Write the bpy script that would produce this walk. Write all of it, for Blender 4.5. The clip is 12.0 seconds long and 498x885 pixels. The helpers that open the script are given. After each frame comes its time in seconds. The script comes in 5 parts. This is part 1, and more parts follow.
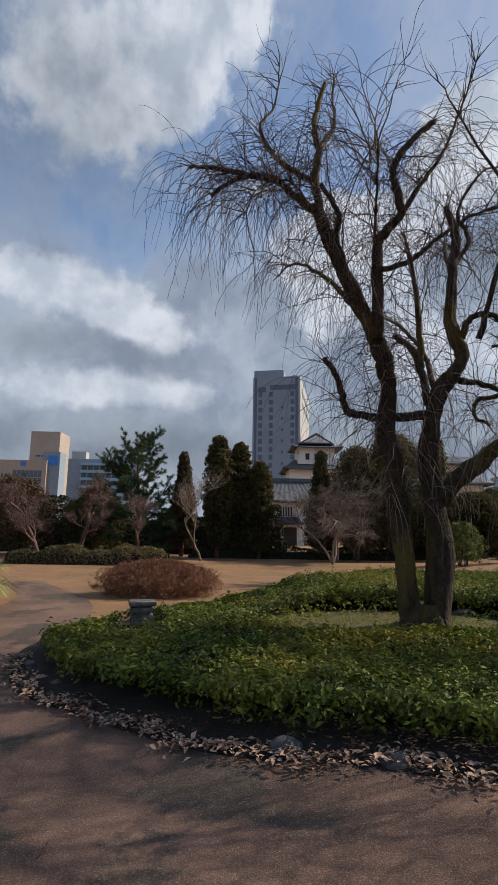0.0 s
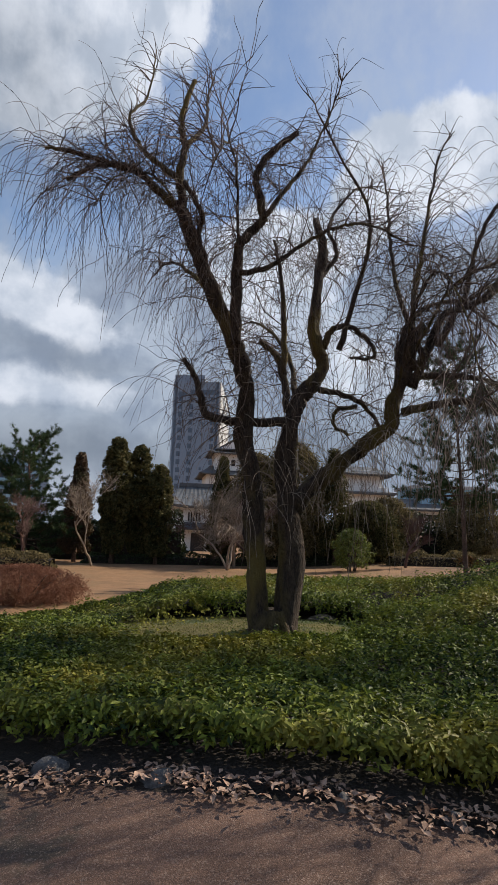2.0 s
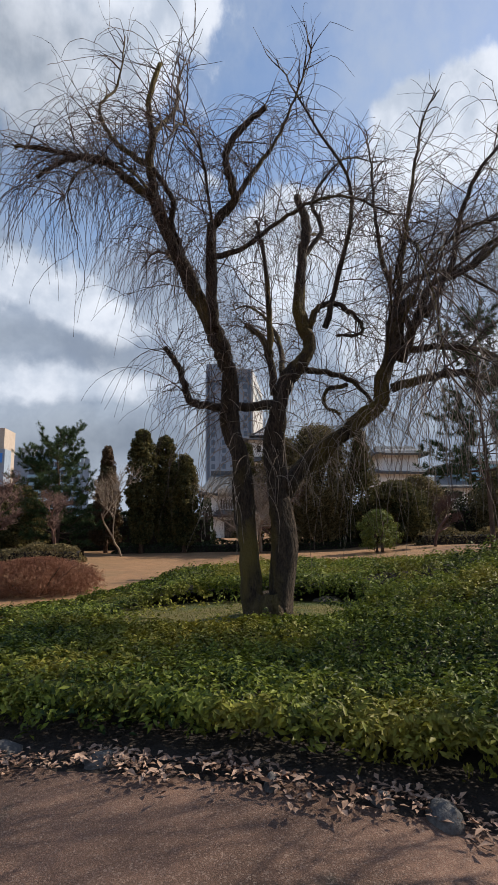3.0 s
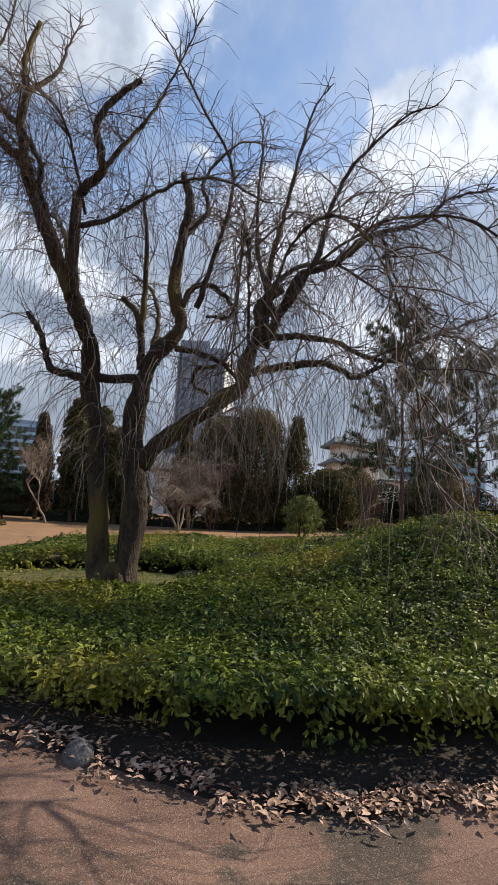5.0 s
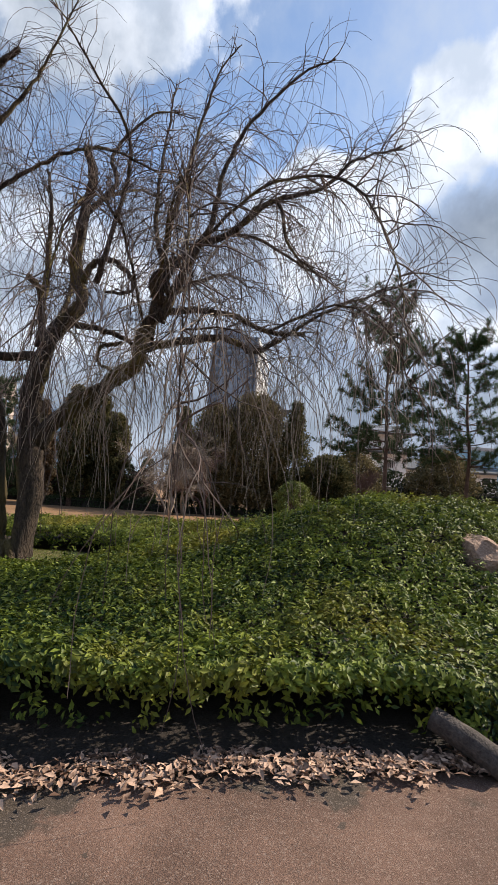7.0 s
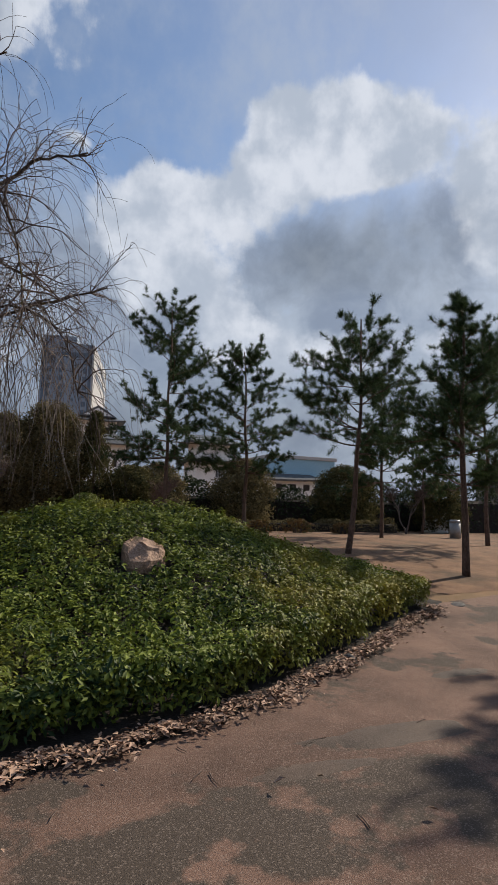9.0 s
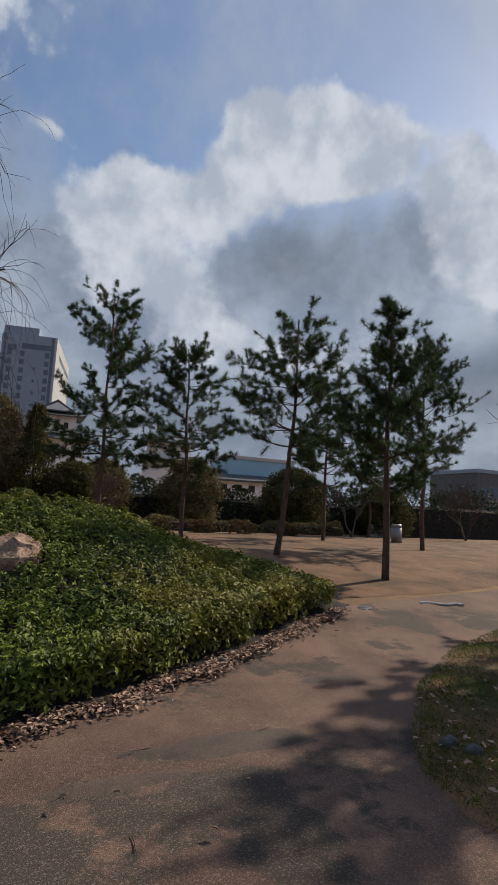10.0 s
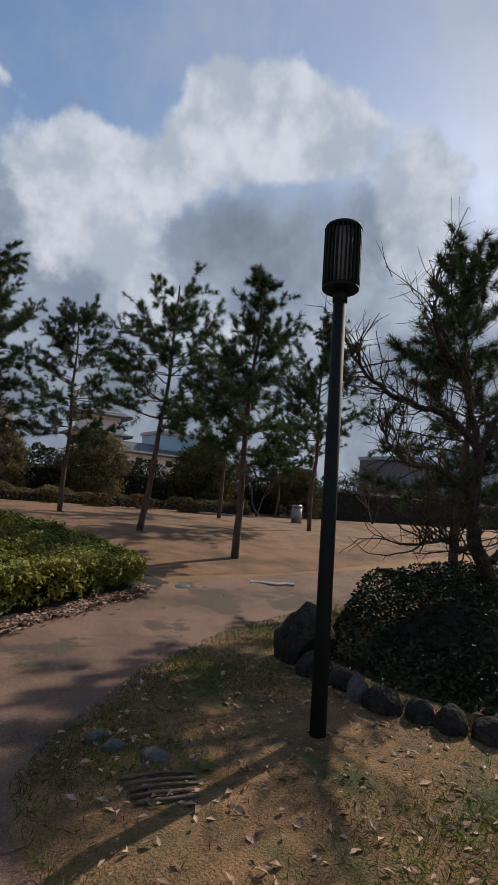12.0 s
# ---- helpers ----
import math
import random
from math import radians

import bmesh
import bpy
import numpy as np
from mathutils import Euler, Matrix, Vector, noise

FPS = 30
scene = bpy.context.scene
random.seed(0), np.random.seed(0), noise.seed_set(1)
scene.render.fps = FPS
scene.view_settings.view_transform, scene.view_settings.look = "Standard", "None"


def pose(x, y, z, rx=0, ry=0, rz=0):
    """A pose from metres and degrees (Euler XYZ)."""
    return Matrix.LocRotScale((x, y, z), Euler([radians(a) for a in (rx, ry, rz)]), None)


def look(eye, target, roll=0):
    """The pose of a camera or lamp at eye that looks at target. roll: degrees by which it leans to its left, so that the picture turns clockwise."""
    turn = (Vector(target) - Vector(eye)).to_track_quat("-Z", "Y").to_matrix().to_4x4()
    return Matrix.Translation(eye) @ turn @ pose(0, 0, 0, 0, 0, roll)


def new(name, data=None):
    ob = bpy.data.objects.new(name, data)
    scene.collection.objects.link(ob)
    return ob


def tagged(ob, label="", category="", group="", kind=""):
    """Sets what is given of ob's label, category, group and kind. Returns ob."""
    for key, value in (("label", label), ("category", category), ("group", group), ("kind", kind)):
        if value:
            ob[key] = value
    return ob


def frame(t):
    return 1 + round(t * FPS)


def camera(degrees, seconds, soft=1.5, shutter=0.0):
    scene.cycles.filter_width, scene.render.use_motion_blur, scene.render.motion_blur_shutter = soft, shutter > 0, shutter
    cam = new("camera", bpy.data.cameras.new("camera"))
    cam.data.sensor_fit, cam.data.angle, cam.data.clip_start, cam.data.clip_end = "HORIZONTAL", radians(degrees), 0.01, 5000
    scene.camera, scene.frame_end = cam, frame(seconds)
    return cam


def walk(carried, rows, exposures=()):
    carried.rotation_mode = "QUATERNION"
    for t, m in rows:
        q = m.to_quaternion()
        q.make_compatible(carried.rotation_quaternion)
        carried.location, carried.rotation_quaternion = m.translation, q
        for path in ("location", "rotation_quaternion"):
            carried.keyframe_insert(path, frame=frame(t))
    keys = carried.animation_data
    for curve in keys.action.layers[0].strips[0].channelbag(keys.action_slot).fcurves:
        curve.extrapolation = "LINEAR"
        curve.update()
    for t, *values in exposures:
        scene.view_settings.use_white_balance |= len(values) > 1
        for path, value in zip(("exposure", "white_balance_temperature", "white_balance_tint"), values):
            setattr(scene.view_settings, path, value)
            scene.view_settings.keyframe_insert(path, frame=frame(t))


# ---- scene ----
cam = camera(51.3, 12.0)
PATH = [
    (0, (1.675, 0.038, 1.552), (1.724, 2.011, 1.879), 1.0),
    (0.5, (1.842, 0.058, 1.556), (2.055, 2.016, 1.908), 1.7),
    (1, (2.046, 0.078, 1.558), (2.326, 2.025, 1.918), 3.0),
    (1.5, (2.258, 0.099, 1.538), (2.578, 2.04, 1.9), 3.2),
    (2, (2.551, 0.125, 1.559), (2.901, 2.061, 1.914), 1.7),
    (2.5, (2.873, 0.09, 1.558), (3.152, 2.043, 1.888), 0.4),
    (3, (3.21, 0.062, 1.551), (3.423, 2.027, 1.852), -0.7),
    (3.5, (3.598, 0.045, 1.562), (3.879, 2.005, 1.845), -0.7),
    (5.3, (4.979, -0.354, 1.497), (5.273, 1.612, 1.713), 4.7),
    (5.5, (5.156, -0.349, 1.507), (5.4, 1.626, 1.71), 6.0),
    (6, (5.668, -0.347, 1.496), (5.806, 1.64, 1.675), 6.5),
    (6.5, (6.184, -0.345, 1.485), (6.275, 1.646, 1.653), 6.3),
    (7, (6.696, -0.397, 1.486), (6.879, 1.586, 1.668), 3.9),
    (7.5, (7.188, -0.422, 1.487), (7.524, 1.538, 1.701), 2.1),
    (7.7, (7.39, -0.453, 1.49), (7.775, 1.498, 1.705), 1.6),
    (9.3, (8.977, -0.924, 1.516), (9.794, 0.883, 1.777), 1.4),
    (9.5, (9.152, -0.962, 1.515), (9.996, 0.832, 1.778), 1.5),
    (10, (9.572, -0.999, 1.51), (10.446, 0.781, 1.772), 2.8),
    (10.5, (10.013, -1.084, 1.51), (10.855, 0.712, 1.76), 3.6),
    (11, (10.479, -1.175, 1.529), (11.313, 0.623, 1.799), 4.2),
    (11.5, (10.951, -1.285, 1.543), (11.85, 0.483, 1.805), 3.5),
    (12, (11.426, -1.451, 1.545), (12.493, 0.23, 1.742), 5.0),
]
walk(cam, [(t, look(eye, target, roll)) for t, eye, target, roll in PATH],
     exposures=[(0.0, 0.0), (1.5, 0.1), (2.5, 0.22), (3.5, 0.3), (5.5, 0.55), (6.5, 0.62), (7.5, 0.48), (9.5, -0.12), (10.5, -0.2), (12.0, -0.15)])

# ---- world, sun ----
SUN_AZ, SUN_EL = 73.0, 37.0      # degrees to the right of +y, above the ground


def make_world():
    w = bpy.data.worlds.new("sky")
    scene.world = w
    w.use_nodes = True
    nt = w.node_tree
    nt.nodes.clear()
    N, K = nt.nodes, nt.links

    def math_(op, a, b=None, c=None):
        n = N.new("ShaderNodeMath")
        n.operation = op
        for i, v in enumerate((a, b, c)):
            if v is None:
                continue
            if isinstance(v, (int, float)):
                n.inputs[i].default_value = v
            else:
                K.new(v, n.inputs[i])
        return n.outputs[0]

    def vec(op, a, b):
        n = N.new("ShaderNodeVectorMath")
        n.operation = op
        for i, v in enumerate((a, b)):
            if isinstance(v, tuple):
                n.inputs[i].default_value = v
            else:
                K.new(v, n.inputs[i])
        return n.outputs["Value"] if op == "DOT_PRODUCT" else n.outputs["Vector"]

    def fbm(scale, detail, rough, source):
        n = N.new("ShaderNodeTexNoise")
        n.inputs["Scale"].default_value, n.inputs["Detail"].default_value = scale, detail
        n.inputs["Roughness"].default_value = rough
        K.new(source, n.inputs["Vector"])
        return n

    def mix(f, a, b):
        n = N.new("ShaderNodeMix")
        n.data_type = "RGBA"
        for sock, v in ((n.inputs[0], f), (n.inputs[6], a), (n.inputs[7], b)):
            if isinstance(v, tuple):
                sock.default_value = (*v, 1)
            elif isinstance(v, (int, float)):
                sock.default_value = v
            else:
                K.new(v, sock)
        return n.outputs[2]

    def smooth(x, lo, hi):
        n = N.new("ShaderNodeMapRange")
        n.interpolation_type = "SMOOTHSTEP"
        n.inputs[1].default_value, n.inputs[2].default_value = lo, hi
        K.new(x, n.inputs[0])
        return n.outputs[0]

    tc = N.new("ShaderNodeTexCoord")
    direction = tc.outputs["Generated"]
    sep = N.new("ShaderNodeSeparateXYZ")
    K.new(direction, sep.inputs[0])
    az = math_("MULTIPLY", math_("ARCTAN2", sep.outputs[0], sep.outputs[1]), 57.3)
    el = math_("MULTIPLY", math_("ARCSINE", sep.outputs[2]), 57.3)
    comb = N.new("ShaderNodeCombineXYZ")
    K.new(az, comb.inputs[0])
    K.new(el, comb.inputs[1])
    place = comb.outputs[0]
    billow = fbm(0.075, 3, 0.5, place)
    warp = vec("MULTIPLY", vec("SUBTRACT", billow.outputs["Color"], (0.5, 0.5, 0.5)), (8, 6, 0))
    place2 = vec("ADD", place, warp)

    def bank(rows):
        total = None
        for a, e, ra, re, wgt in rows:
            off = vec("MULTIPLY", vec("SUBTRACT", place2, (a, e, 0.0)), (1 / ra, 1 / re, 0.0))
            v = math_("MULTIPLY", math_("EXPONENT", math_("MULTIPLY", vec("DOT_PRODUCT", off, off), -1.0)), wgt)
            total = v if total is None else math_("ADD", total, v)
        return total

    bright = bank([(-18, 43, 15, 8, 1.0), (-3, 49, 9, 5, 0.9), (-20, 24.5, 11, 4.0, 0.9), (-10, 21, 9, 3.0, 0.65), (-15, 14, 16, 2.6, 0.9),
                   (30, 38.5, 5, 4, 1.0), (34, 38.5, 5, 3.5, 0.9), (23, 36, 3.5, 3, 0.7), (10, 32, 6, 3.5, 1.0), (10, 26.5, 7, 5, 0.9), (25, 38.5, 2.5, 2.5, 0.8),
                   (40, 38, 6, 3.0, 1.05), (32, 34.5, 12, 3.0, 1.1), (49, 31.5, 5, 4.5, 1.0), (50, 24.5, 5, 3, 0.9), (33, 17, 14, 3, 0.75),
                   (19, 20, 9, 6, 0.7), (19, 31, 5, 4, 0.6), (60, 22, 8, 6, 0.8), (1.5, 35.5, 2.5, 1.0, 0.6), (96, 46, 22, 14, 0.6)])
    dark = bank([(-13, 8, 22, 4, 1.0), (38, 27, 11, 5.0, 0.85), (27, 26.5, 7, 4.0, 0.55), (38, 12, 25, 4, 0.6), (54, 14, 9, 4, 0.9), (15, 8, 14, 4, 0.6),
                 (-20, 41, 15, 9, 0.85), (-22, 18.5, 12, 2.4, 0.6), (-7, 17, 9, 2.2, 0.5)])
    fine = fbm(0.19, 8, 0.58, place)
    thin = fbm(0.055, 6, 0.62, place)
    wisps = math_("MULTIPLY", smooth(thin.outputs[0], 0.38, 0.72), 0.62)
    puff = smooth(math_("ADD", bright, math_("MULTIPLY", math_("SUBTRACT", fine.outputs[0], 0.5), 1.35)), 0.38, 0.76)
    shade = smooth(math_("ADD", dark, math_("MULTIPLY", math_("SUBTRACT", fine.outputs[0], 0.5), 0.8)), 0.08, 1.25)
    sky = N.new("ShaderNodeTexSky")
    sky.sky_type, sky.sun_disc = "NISHITA", False
    sky.sun_elevation, sky.sun_rotation = radians(SUN_EL), radians(SUN_AZ)
    sky.air_density, sky.dust_density, sky.ozone_density = 1.0, 0.6, 1.5
    low = N.new("ShaderNodeVectorMath")
    low.operation = "SCALE"
    K.new(sky.outputs[0], low.inputs[0])
    low.inputs["Scale"].default_value = 0.15
    col = mix(wisps, low.outputs[0], (0.40, 0.46, 0.56))
    veil = math_("MULTIPLY", bank([(44, 52, 26, 10, 0.8), (72, 42, 18, 16, 1.0)]), math_("ADD", 0.45, math_("MULTIPLY", fine.outputs[0], 0.8)))
    col = mix(math_("MINIMUM", veil, 0.9), col, mix(smooth(thin.outputs[0], 0.4, 0.62), (0.34, 0.40, 0.54), (0.46, 0.51, 0.61)))
    col = mix(smooth(math_("MULTIPLY", el, -1.0), -15.0, -3.0), col, (0.20, 0.245, 0.32))
    deckn = fbm(0.085, 6, 0.58, place2)
    deck = math_("MULTIPLY", smooth(math_("MULTIPLY", math_("ADD", el, math_("MULTIPLY", math_("SUBTRACT", deckn.outputs[0], 0.5), 34.0)), -1.0), -36.0, -23.0), 0.9)
    col = mix(deck, col, mix(smooth(deckn.outputs[0], 0.36, 0.64), (0.24, 0.285, 0.37), (0.43, 0.485, 0.57)))
    soft = fbm(0.16, 5, 0.55, place)
    lump = smooth(soft.outputs[0], 0.36, 0.66)
    col = mix(puff, col, mix(lump, (0.45, 0.51, 0.61), (0.70, 0.74, 0.82)))
    col = mix(math_("MULTIPLY", shade, 0.85), col, mix(lump, (0.16, 0.195, 0.25), (0.255, 0.295, 0.355)))
    bg = N.new("ShaderNodeBackground")
    K.new(col, bg.inputs[0])
    bg.inputs[1].default_value = 1.0
    out = N.new("ShaderNodeOutputWorld")
    K.new(bg.outputs[0], out.inputs[0])


make_world()
sun = new("sun", bpy.data.lights.new("sun", "SUN"))
sun.data.energy, sun.data.angle, sun.data.color = 5.0, radians(0.6), (1.0, 0.875, 0.72)
_a, _e = radians(SUN_AZ), radians(SUN_EL)
sun.matrix_world = look((math.sin(_a) * math.cos(_e) * 60, math.cos(_a) * math.cos(_e) * 60, math.sin(_e) * 60), (0, 0, 0))


# ---- materials ----
def material(name, dark, light, scale=8.0, rough=0.8, bump=0.3, fine=60.0, third=None, third_scale=0.7, third_lo=0.5, third_hi=0.62,
             metal=0.0, island=0.0, spec=0.4, bump_size=0.02, translucent=0.0, stretch=None, lo=0.72, hi=1.28, speckle=None):
    """Two tones mixed by noise at two scales, with fine relief; third: stains or growth in patches; island: spread of tone from piece to piece."""
    m = bpy.data.materials.new(name)
    m.use_nodes = True
    nt = m.node_tree
    N, K = nt.nodes, nt.links
    b = N["Principled BSDF"]
    b.inputs["Roughness"].default_value, b.inputs["Metallic"].default_value = rough, metal
    b.inputs["Specular IOR Level"].default_value = spec
    tc = N.new("ShaderNodeTexCoord")
    src = tc.outputs["Object"]
    if stretch:
        mp = N.new("ShaderNodeMapping")
        mp.inputs["Scale"].default_value = stretch
        K.new(src, mp.inputs[0])
        src = mp.outputs[0]

    def tex(s, d=5.0):
        n = N.new("ShaderNodeTexNoise")
        n.inputs["Scale"].default_value, n.inputs["Detail"].default_value = s, d
        n.inputs["Roughness"].default_value = 0.62
        K.new(src, n.inputs["Vector"])
        return n.outputs[0]

    def mixed(f, a, c):
        n = N.new("ShaderNodeMix")
        n.data_type = "RGBA"
        K.new(f, n.inputs[0])
        for sock, v in ((n.inputs[6], a), (n.inputs[7], c)):
            if isinstance(v, tuple):
                sock.default_value = (*v, 1)
            else:
                K.new(v, sock)
        return n.outputs[2]

    def ranged(x, lo, hi):
        n = N.new("ShaderNodeMapRange")
        n.inputs[1].default_value, n.inputs[2].default_value = lo, hi
        K.new(x, n.inputs[0])
        return n.outputs[0]

    a, f = tex(scale), tex(fine, 3.0)
    add = N.new("ShaderNodeMath")
    add.operation = "ADD"
    K.new(a, add.inputs[0])
    K.new(f, add.inputs[1])
    fac = ranged(add.outputs[0], lo, hi)
    if island:
        g = N.new("ShaderNodeNewGeometry")
        i = N.new("ShaderNodeMath")
        i.operation = "MULTIPLY_ADD"
        K.new(g.outputs["Random Per Island"], i.inputs[0])
        i.inputs[1].default_value = island
        K.new(fac, i.inputs[2])
        sub = N.new("ShaderNodeMath")
        sub.operation, sub.use_clamp = "SUBTRACT", True
        K.new(i.outputs[0], sub.inputs[0])
        sub.inputs[1].default_value = island / 2
        fac = sub.outputs[0]
    col = mixed(fac, dark, light)
    if third:
        col = mixed(ranged(tex(third_scale, 6.0), third_lo, third_hi), col, third)
    if speckle:
        vo = N.new("ShaderNodeTexVoronoi")
        vo.inputs["Scale"].default_value = 150.0
        K.new(src, vo.inputs["Vector"])
        sp = N.new("ShaderNodeSeparateColor")
        K.new(vo.outputs["Color"], sp.inputs[0])
        col = mixed(ranged(sp.outputs[0], 0.74, 1.55), col, speckle)
        col = mixed(ranged(sp.outputs[1], 0.76, 1.5), col, (0.03, 0.02, 0.016))
    K.new(col, b.inputs["Base Color"])
    if bump:
        bn = N.new("ShaderNodeBump")
        bn.inputs["Strength"].default_value, bn.inputs["Distance"].default_value = bump, bump_size
        K.new(add.outputs[0], bn.inputs["Height"])
        K.new(bn.outputs[0], b.inputs["Normal"])
    if translucent:
        tr = N.new("ShaderNodeBsdfTranslucent")
        K.new(col, tr.inputs[0])
        ms = N.new("ShaderNodeMixShader")
        ms.inputs[0].default_value = translucent
        K.new(b.outputs[0], ms.inputs[1])
        K.new(tr.outputs[0], ms.inputs[2])
        K.new(ms.outputs[0], N["Material Output"].inputs[0])
    return m


M_LAWN = material("dry_lawn", (0.17, 0.09, 0.042), (0.31, 0.178, 0.088), 3.0, 0.95, 0.5, 90, (0.17, 0.105, 0.05), 0.55, 0.47, 0.66)
M_PATH = material("gravel_path", (0.076, 0.044, 0.031), (0.208, 0.122, 0.087), 1.1, 0.92, 0.9, 170, (0.062, 0.046, 0.034), 0.95, 0.53, 0.57, bump_size=0.006, lo=0.80, hi=1.22, speckle=(0.42, 0.33, 0.27))
M_VERGE = material("leafy_grass", (0.078, 0.044, 0.021), (0.30, 0.172, 0.080), 3.0, 0.95, 0.9, 70, (0.060, 0.066, 0.020), 1.3, 0.50, 0.64)
# browner straw, darkened further to paint the pine crowns' shade
M_SHADEDLAWN = material("shaded_brown_lawn", (0.115, 0.060, 0.032), (0.265, 0.148, 0.080), 2.2, 0.95, 0.7, 90, (0.10, 0.062, 0.034), 0.8, 0.47, 0.62)
M_DAMP = material("damp_gravel", (0.038, 0.027, 0.020), (0.112, 0.074, 0.053), 2.0, 0.75, 0.7, 160, bump_size=0.005, speckle=(0.22, 0.17, 0.13))
# near-black: real soil in the bed, painted shade in the foliage cores
M_SOIL_AND_SHADE = material("soil_and_gap_shade", (0.010, 0.008, 0.006), (0.036, 0.026, 0.020), 6.0, 0.95, 0.8, 50)
M_TURF = material("green_turf", (0.06, 0.055, 0.016), (0.165, 0.135, 0.04), 3.0, 0.95, 0.7, 80, (0.05, 0.07, 0.02), 1.2, 0.45, 0.6)
M_GRASS = material("verge_grass", (0.04, 0.065, 0.010), (0.17, 0.20, 0.035), 2, 0.85, 0.0, 9, (0.17, 0.13, 0.045), 0.9, 0.52, 0.7, island=0.9, spec=0.15, translucent=0.2)
M_POST = material("dark_stone_post", (0.028, 0.022, 0.019), (0.10, 0.08, 0.068), 9, 0.9, 0.6, 50)
# distance haze is mixed into this glass colour
M_TOWERGLASS = material("haze_tinted_tower_glass", (0.075, 0.11, 0.165), (0.13, 0.18, 0.24), 0.4, 0.3, 0.0, 4)
M_LEAF = material("hedge_leaf", (0.014, 0.036, 0.010), (0.205, 0.250, 0.036), 0.9, 0.52, 0.0, 9, (0.31, 0.262, 0.042), 0.5, 0.48, 0.70, island=1.0, spec=0.2, translucent=0.24)
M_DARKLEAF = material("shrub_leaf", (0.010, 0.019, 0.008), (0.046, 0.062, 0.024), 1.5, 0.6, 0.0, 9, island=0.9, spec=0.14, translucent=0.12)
M_LITTER = material("dead_leaf", (0.085, 0.043, 0.026), (0.52, 0.345, 0.245), 2.0, 0.8, 0.0, 20, island=1.0)
M_BARK = material("cherry_bark", (0.014, 0.010, 0.007), (0.095, 0.068, 0.049), 12, 0.92, 1.0, 55, (0.14, 0.104, 0.028), 1.5, 0.49, 0.63, bump_size=0.06, stretch=(1, 1, 0.35))
M_TWIG = material("twig_bark", (0.032, 0.023, 0.019), (0.155, 0.110, 0.088), 3, 0.85, 0.0, 30, island=0.6)
M_PALETWIG = material("pale_twig", (0.12, 0.094, 0.072), (0.33, 0.265, 0.205), 3, 0.85, 0.0, 30, island=0.6)
M_PINKTWIG = material("plum_twig", (0.07, 0.042, 0.036), (0.16, 0.095, 0.08), 3, 0.85, 0.0, 30, island=0.6)
M_PINEBARK = material("pine_bark", (0.045, 0.028, 0.02), (0.17, 0.11, 0.08), 12, 0.92, 0.9, 50, bump_size=0.03, stretch=(1, 1, 0.4))
M_NEEDLE = material("pine_needle", (0.016, 0.038, 0.016), (0.085, 0.125, 0.048), 1.2, 0.65, 0.0, 9, island=0.8, spec=0.2, translucent=0.2)
M_CYPRESS = material("cypress_foliage", (0.026, 0.036, 0.016), (0.17, 0.145, 0.06), 0.8, 0.85, 0.0, 7, island=0.8, spec=0.1, translucent=0.25)
M_BROWNLEAF = material("bronze_foliage", (0.05, 0.03, 0.015), (0.13, 0.075, 0.035), 0.8, 0.7, 0.0, 7, (0.05, 0.06, 0.02), 0.6, 0.5, 0.65, island=0.8, translucent=0.1)
M_OLIVE = material("olive_foliage", (0.055, 0.050, 0.024), (0.26, 0.205, 0.095), 0.8, 0.9, 0.0, 7, island=0.8, translucent=0.3)
M_RUST = material("rust_foliage", (0.07, 0.040, 0.014), (0.30, 0.165, 0.045), 1.0, 0.7, 0.0, 9, (0.06, 0.075, 0.022), 1.1, 0.48, 0.6, island=0.9, translucent=0.15)
M_LIME = material("lime_foliage", (0.07, 0.10, 0.02), (0.22, 0.25, 0.05), 0.8, 0.6, 0.0, 7, island=0.8, translucent=0.2)
M_AZALEA = material("russet_azalea", (0.11, 0.042, 0.024), (0.30, 0.135, 0.075), 1.4, 0.7, 0.0, 9, island=0.9, translucent=0.15)
M_STRAW = material("straw_grass", (0.16, 0.15, 0.05), (0.42, 0.36, 0.14), 2, 0.8, 0.0, 9, (0.08, 0.11, 0.03), 0.9, 0.5, 0.65, island=0.9)
M_STONE = material("grey_stone", (0.045, 0.044, 0.044), (0.15, 0.143, 0.137), 6, 0.85, 0.7, 40, (0.21, 0.19, 0.17), 2.5, 0.55, 0.7)
M_BOULDER = material("tan_boulder", (0.20, 0.125, 0.085), (0.42, 0.29, 0.21), 5, 0.88, 0.8, 30, (0.15, 0.12, 0.10), 2.0, 0.52, 0.66, bump_size=0.03)
M_DARKROCK = material("dark_rock", (0.012, 0.011, 0.010), (0.055, 0.048, 0.042), 5, 0.9, 0.9, 30, (0.06, 0.062, 0.018), 3.0, 0.52, 0.66, spec=0.15, bump_size=0.03)
M_POLE = material("black_green_paint", (0.010, 0.014, 0.014), (0.018, 0.024, 0.023), 5, 0.7, 0.05, 60, spec=0.15)
M_DIFF = material("frosted_diffuser", (0.33, 0.29, 0.26), (0.42, 0.37, 0.33), 4, 0.45, 0.0, 30)
M_WHITE = material("white_plaster", (0.70, 0.70, 0.69), (0.82, 0.81, 0.79), 0.6, 0.85, 0.1, 8, (0.6, 0.59, 0.57), 0.4, 0.55, 0.75)
M_TILE = material("dark_roof_tile", (0.05, 0.055, 0.062), (0.13, 0.14, 0.15), 2, 0.55, 0.3, 20)
M_TIMBER = material("black_timber", (0.02, 0.018, 0.016), (0.06, 0.05, 0.045), 4, 0.8, 0.2, 30)
# tower tones: bluish for the shaded front, paler for the sunlit side
M_TOWER = material("tower_panel_shaded", (0.21, 0.275, 0.355), (0.29, 0.36, 0.45), 0.08, 0.8, 0.0, 1.5)
